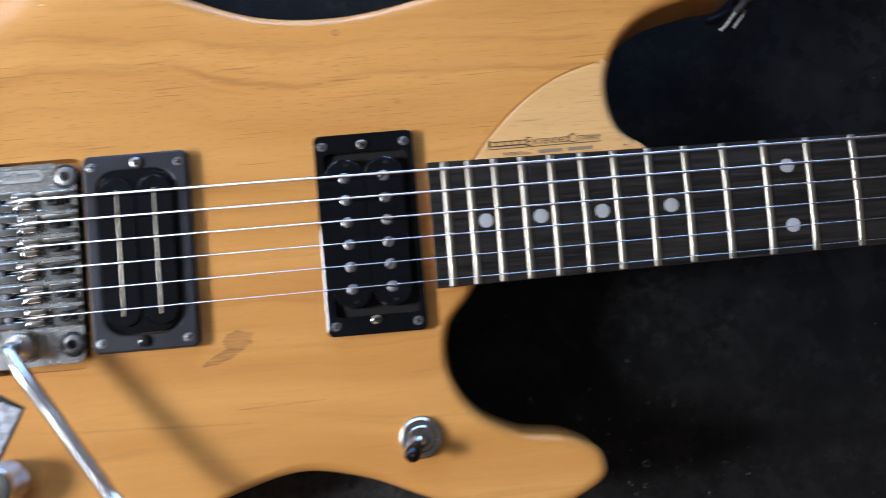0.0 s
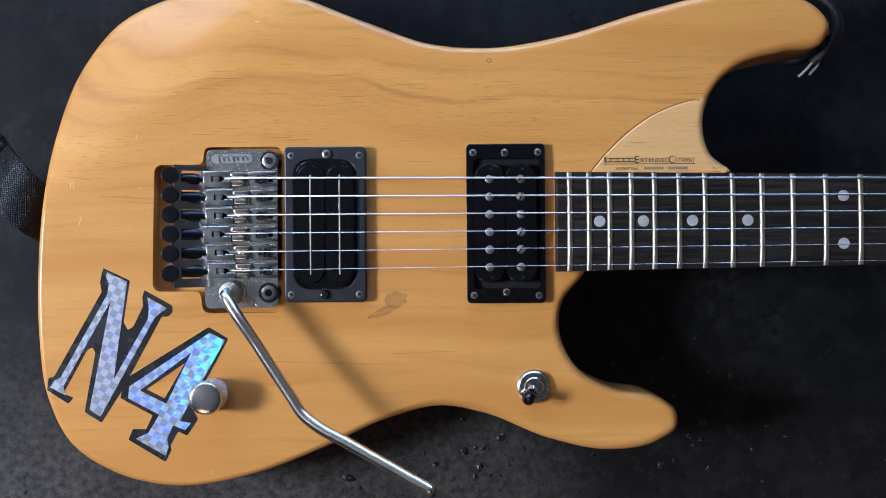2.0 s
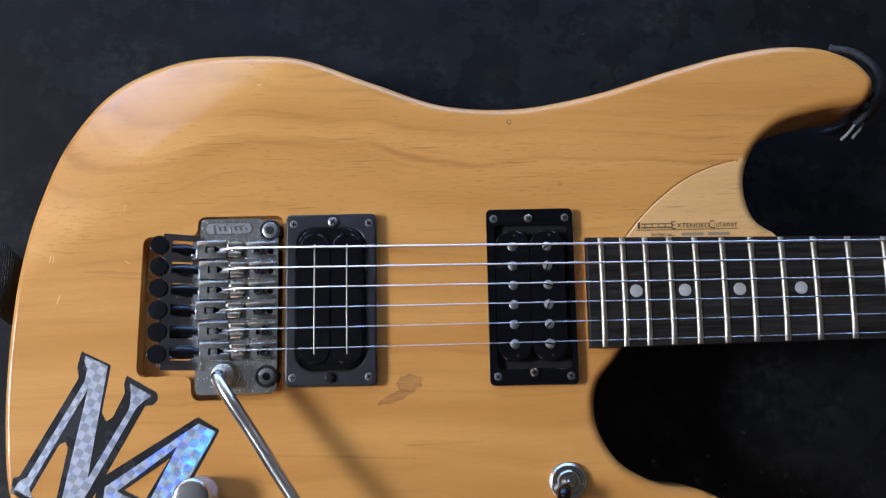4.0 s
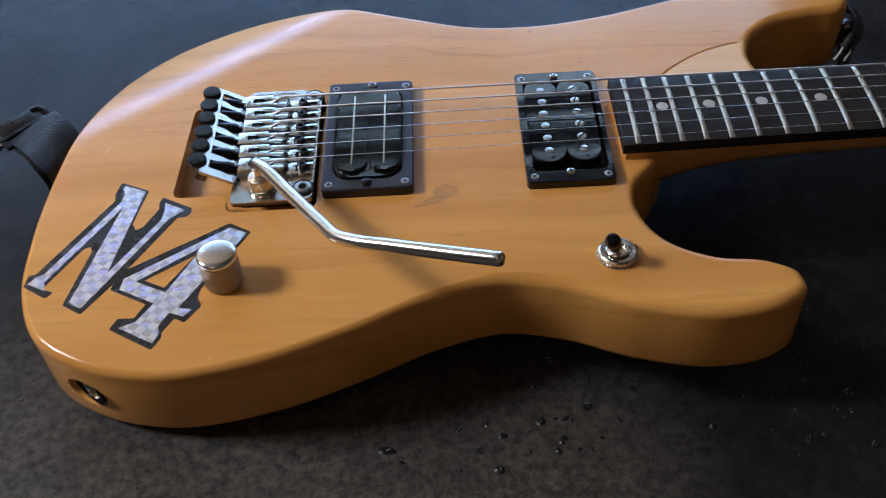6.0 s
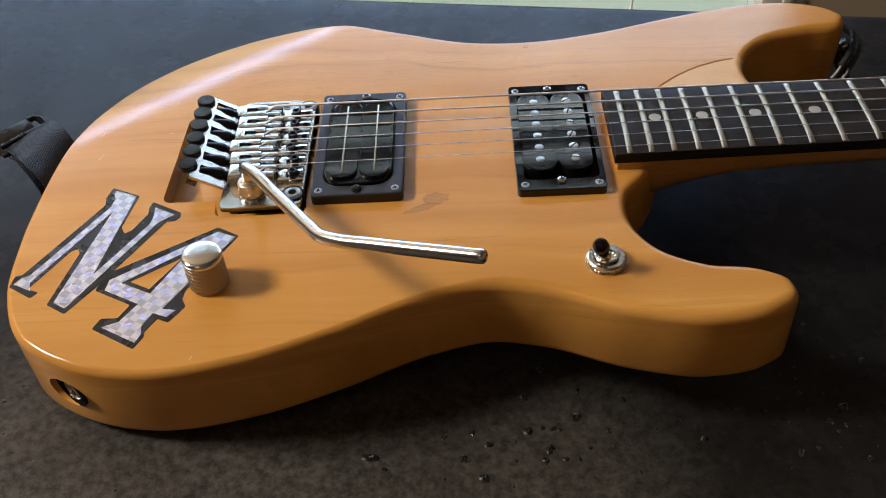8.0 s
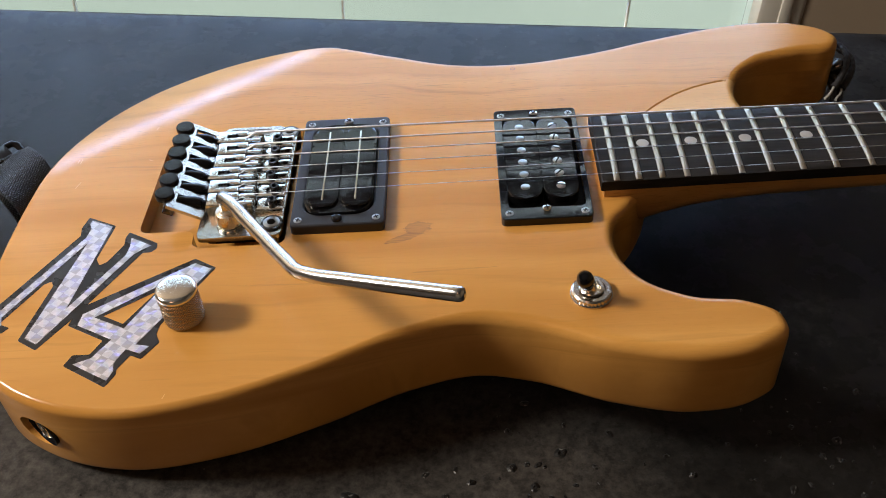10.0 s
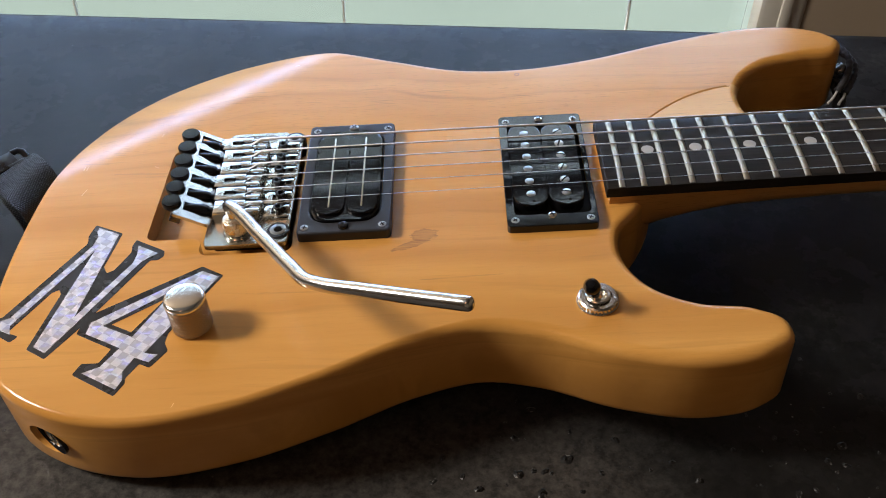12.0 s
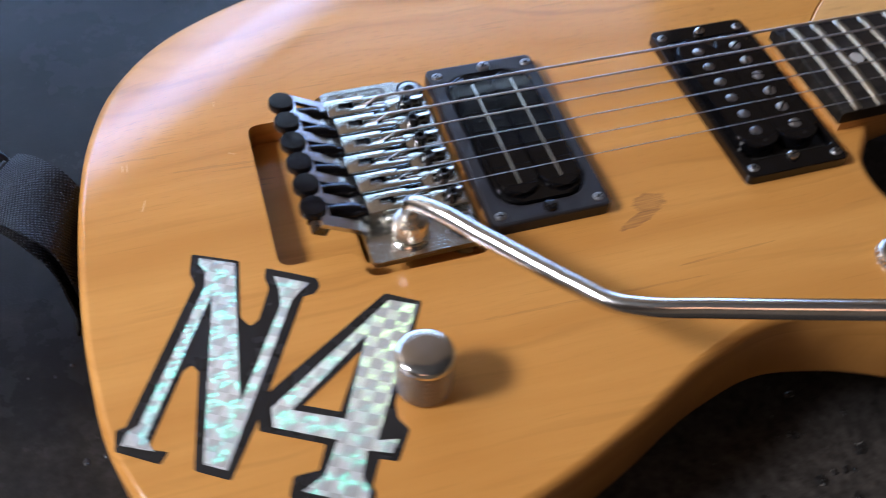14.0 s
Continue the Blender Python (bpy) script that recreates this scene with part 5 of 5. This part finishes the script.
def lettering(name, words, x, y, size, parent, material, squeeze=1.0):
    """Printed words in the built-in font, lying on the top."""
    data = bpy.data.curves.new(name, "FONT")
    data.body, data.size, data.extrude = words, size * MM, 0.00003
    ob = new(name, data)
    ob.matrix_world = Matrix.Translation((x * MM, y * MM, 0.00015)) @ Matrix.Diagonal((squeeze, 1, 1, 1))
    bpy.context.view_layer.update()
    me = bpy.data.meshes.new_from_object(ob.evaluated_get(bpy.context.evaluated_depsgraph_get()))
    me.transform(ob.matrix_world)
    bpy.data.objects.remove(ob)
    me.materials.clear()
    me.materials.append(material.m)
    made = new(name, me)
    made.parent = parent
    return made


SCRATCH = plastic("bruised_lacquer", (0.60, 0.37, 0.15), 0.5)
INK = plastic("dark_print", (0.05, 0.035, 0.02), 0.5)
heel_mark = lettering("lettering", "XTENDED", 223.0, 33.8, 3.6, guitar, INK, 1.04)
tagged(heel_mark, "small dark printed words on the heel")
for x0, x1, y0, y1 in ((202.4, 254.6, 32.75, 33.1), (203.0, 204.2, 33.6, 37.0), (204.8, 220.4, 33.9, 34.5), (204.8, 220.4, 35.9, 36.4), (206.4, 206.9, 34.3, 36.2), (210.2, 210.7, 34.3, 36.2), (213.6, 214.1, 34.3, 36.2), (217.0, 217.5, 34.3, 36.2), (225.4, 236.6, 29.6, 31.2), (239.0, 250.4, 29.6, 31.2)):
    bm = bmesh.new()
    box(bm, x0, x1, y0, y1, 0.05, 0.17)
    part("print_bar", bm, INK if y0 > 32 else plastic("faded_print", (0.20, 0.15, 0.09), 0.5), heel_mark)
lettering("capital", "E", 219.9, 33.3, 6.0, heel_mark, INK, 1.0)
lettering("capital", "C", 239.4, 33.3, 6.0, heel_mark, INK, 0.85)
lettering("lettering", "UTAWAY", 243.2, 33.8, 3.6, heel_mark, INK, 0.72)
lettering("small_print", "PATENT Nos.", 209.6, 29.5, 2.3, heel_mark, INK, 0.95)

# bright scratches in the lacquer
for pts in ([(-102.3, 21.9), (-101.9, 21.9), (-101.8, 25.4), (-102.2, 25.4)], [(-100.6, 21.5), (-100.2, 21.5), (-100.1, 25.6), (-100.4, 25.6)], [(-97.6, 0.4), (-97.2, 0.2), (-95.6, 5.2), (-95.9, 5.5)], [(-64.5, 49.0), (-64.2, 49.0), (-63.6, 52.0), (-63.9, 52.0)], [(4.2, 116.0), (6.6, 116.2), (6.6, 116.7), (4.2, 116.5)], [(-63.0, 22.0), (-60.6, 20.6), (-60.5, 20.9), (-62.9, 22.3)], [(-22.0, -142.0), (-21.75, -142.1), (-21.0, -139.8), (-21.25, -139.7)]):
    decal("scratch", [pts], 0.06, SCRATCH, guitar)

# a filler pin in the top near the waist
bm = bmesh.new()
lathe(bm, [(1.5, -0.3), (1.5, 0.06), (1.2, 0.12), (0.7, -0.05), (0, -0.1)], 14, Matrix.Translation((0.138, 0.0925, 0)))
part("filler_pin", bm, plastic("brown_filler", (0.26, 0.12, 0.04), 0.4), guitar, "brown filler pin")

# ---- strap, in two ends: a webbing loop at the tail and laces at the horn ----


def webbing():
    k = Mat("black_nylon_webbing")
    uv = k.t.nodes.new("ShaderNodeUVMap")
    uv.uv_map = "weave"
    mp = k.t.nodes.new("ShaderNodeMapping")
    mp.inputs["Rotation"].default_value = (0, 0, radians(40))
    k.link(uv.outputs[0], mp.inputs[0])
    w1 = k.node("ShaderNodeTexWave", Scale=280.0)
    k.link(mp.outputs[0], w1.inputs["Vector"])
    mp2 = k.t.nodes.new("ShaderNodeMapping")
    mp2.inputs["Rotation"].default_value = (0, 0, radians(-50))
    k.link(uv.outputs[0], mp2.inputs[0])
    w2 = k.node("ShaderNodeTexWave", Scale=280.0)
    k.link(mp2.outputs[0], w2.inputs["Vector"])
    weave = k.math("MULTIPLY", w1.outputs["Fac"], w2.outputs["Fac"])
    k.put(Base_Color=k.mix(weave, (0.0006, 0.0006, 0.0007), (0.008, 0.008, 0.010)), Roughness=0.36, Specular_IOR_Level=0.26)
    k.bump(weave, 0.7, 0.0006)
    return k


WEB = webbing()


def ribbon(path, sides, width, thick, material, name, parent, label=""):
    """A strap along a path; sides gives its breadth's direction at each point."""
    bm = bmesh.new()
    uv = bm.loops.layers.uv.new("weave")
    P = spline(path, False, 2.0)
    S = spline(sides, False, 2.0)
    rings, run = [], 0.0
    for i, p in enumerate(P):
        t = (P[min(i + 1, len(P) - 1)] - P[max(i - 1, 0)]).normalized()
        k = i / (len(P) - 1) * (len(S) - 1)
        s = S[int(k)].lerp(S[min(int(k) + 1, len(S) - 1)], k - int(k))
        s = (s - t * s.dot(t)).normalized()
        n = t.cross(s)
        run += (p - P[i - 1]).length if i else 0
        row = []
        for face in (1, -1):
            for j in range(9):
                c = j / 8 * 2 - 1
                th = thick * (0.5 if abs(c) == 1 else 1.0) / 2
                row.append((bm.verts.new((p + s * (c * width / 2) * face + n * th * face) * MM), (c * width / 2 * face * MM, run * MM)))
        rings.append(row)
    for a, b in zip(rings, rings[1:]):
        m = len(a)
        for j in range(m):
            f = bm.faces.new((a[j][0], a[(j + 1) % m][0], b[(j + 1) % m][0], b[j][0]))
            for loop, src in zip(f.loops, (a[j], a[(j + 1) % m], b[(j + 1) % m], b[j])):
                loop[uv].uv = src[1]
    bm.faces.new([v for v, _ in rings[0]])
    bm.faces.new([v for v, _ in rings[-1]])
    return part(name, bm, material, parent, label, 40)


strap = new("guitar_strap", None)
strap.matrix_world = LAY
tagged(strap, "black nylon guitar strap webbing looped beside the guitar's tail", "strap")
ribbon([(-150, 37, -9), (-141, 27, -4.5), (-132, 17, -4.5), (-126.0, 10, -10), (-124.3, 6, -22), (-124.6, 3, -36), (-127, 1, -49)],
       [(0.50, 0.86, 0.06), (0.48, 0.87, 0.08), (0.40, 0.91, 0.10), (0.22, 0.97, 0.10), (0.06, 1.0, 0), (0, 1, 0)], 30, 1.7, WEB, "webbing", strap)
ribbon([(-150, 36, -13), (-141, 26, -9), (-134, 17, -11), (-129, 10, -18), (-127.6, 5, -30), (-128.4, 1, -42), (-132, -2, -50.5)],
       [(0.50, 0.86, 0.06), (0.48, 0.87, 0.08), (0.40, 0.91, 0.10), (0.22, 0.97, 0.10), (0.06, 1.0, 0)], 29, 1.7, WEB, "webbing", strap)
# ladder buckle
BK = Matrix.Translation((-0.1560, 0.0375, -0.0105)) @ Matrix.Scale(0.80, 4) @ Matrix(((0.68, -0.73, 0), (0.73, 0.68, 0), (0, 0, 1))).to_4x4() @ Matrix.Rotation(radians(12), 4, "X")
bm = bmesh.new()
box(bm, -14.0, 14.0, -1.5, 12.0, -1.2, 1.6, 0.7)
box(bm, -18.5, 18.5, -3.4, -0.2, -0.8, 2.6, 0.7)
box(bm, -18.5, 18.5, -11.5, -8.6, -0.6, 2.6, 0.7)
box(bm, -18.5, -15.0, -11.0, -1.0, -0.8, 2.0, 0.6)
box(bm, 15.0, 18.5, -11.0, -1.0, -0.8, 2.0, 0.6)
bmesh.ops.transform(bm, matrix=BK, verts=bm.verts)
BUCKLE = plastic("black_buckle_plastic", (0.006, 0.006, 0.007), 0.26)
buckle = part("buckle", bm, BUCKLE, strap, "black plastic ladder buckle")
for sgn in (-1, 1):
    bm = bmesh.new()
    tube(bm, [(sgn * 13.5, 10.5, 0.3), (sgn * 18.5, 10.0, 0.4), (sgn * 21.0, 7.5, -0.4), (sgn * 21.4, 2.0, -2.5), (sgn * 20.5, -2.0, -3.6), (sgn * 17.0, -2.6, -1.0)], [2.2, 2.3, 2.5, 2.4, 2.2, 1.8], 12)
    bmesh.ops.transform(bm, matrix=BK, verts=bm.verts)
    part("prong", bm, BUCKLE, buckle)

lace = new("strap_lace", None)
lace.matrix_world = LAY
tagged(lace, "black braided laces tied round the guitar's upper horn", "lace")
LACE = plastic("black_braid", (0.022, 0.022, 0.025), 0.6, 0.8)
for path in ([(318, 137, -16), (330, 132.5, -12), (338.5, 124, -11), (341.5, 114, -11.5), (340, 105.5, -14), (336, 99.5, -19), (331.5, 95, -23)],
             [(320, 138.5, -21), (333, 134, -17), (342, 125.5, -16), (346, 115, -16.5), (344.5, 106, -19), (341, 100.5, -23), (337.5, 97, -26)],
             [(331, 114, -24), (336, 108, -25), (339.5, 103, -32), (339, 101, -46), (338, 103, -66)],
             [(331, 112, -27), (334, 105, -28), (335.5, 100.5, -36), (333, 100, -50), (332, 103, -66)]):
    fine = spline(path, False, 1.2)
    bm = bmesh.new()
    tube(bm, fine, [2.0 + 0.25 * math.sin(i * 1.9) for i in range(len(fine))], 10)
    part("braid", bm, LACE, lace)
FRAY = plastic("pale_frayed_cord", (0.30, 0.30, 0.28), 0.8, 0.5)
for path in ([(331.5, 95, -23), (329.2, 92.0, -24.4), (326.6, 89.2, -25.4), (324.2, 87.2, -26)], [(337.5, 97, -26), (335.6, 93.4, -27), (333.4, 91.0, -27.6), (331.6, 88.6, -28)]):
    fine = spline(path, False, 0.6)
    bm = bmesh.new()
    tube(bm, fine, [0.75 + 0.25 * math.sin(i * 2.3) for i in range(len(fine))], 7)
    part("frayed_end", bm, FRAY, lace, "pale frayed cord end")
bm = bmesh.new()
lathe(bm, [(3.0, 0), (3.0, 4), (5.5, 7), (5.8, 8.4), (4.6, 9.4), (0, 9.6)], 24, Matrix.Translation((0.331, 0.110, -0.024)) @ Vector((0.95, 0.3, 0)).to_track_quat("Z", "Y").to_matrix().to_4x4())
part("strap_button", bm, DARKMETAL, guitar, "dark metal strap button")
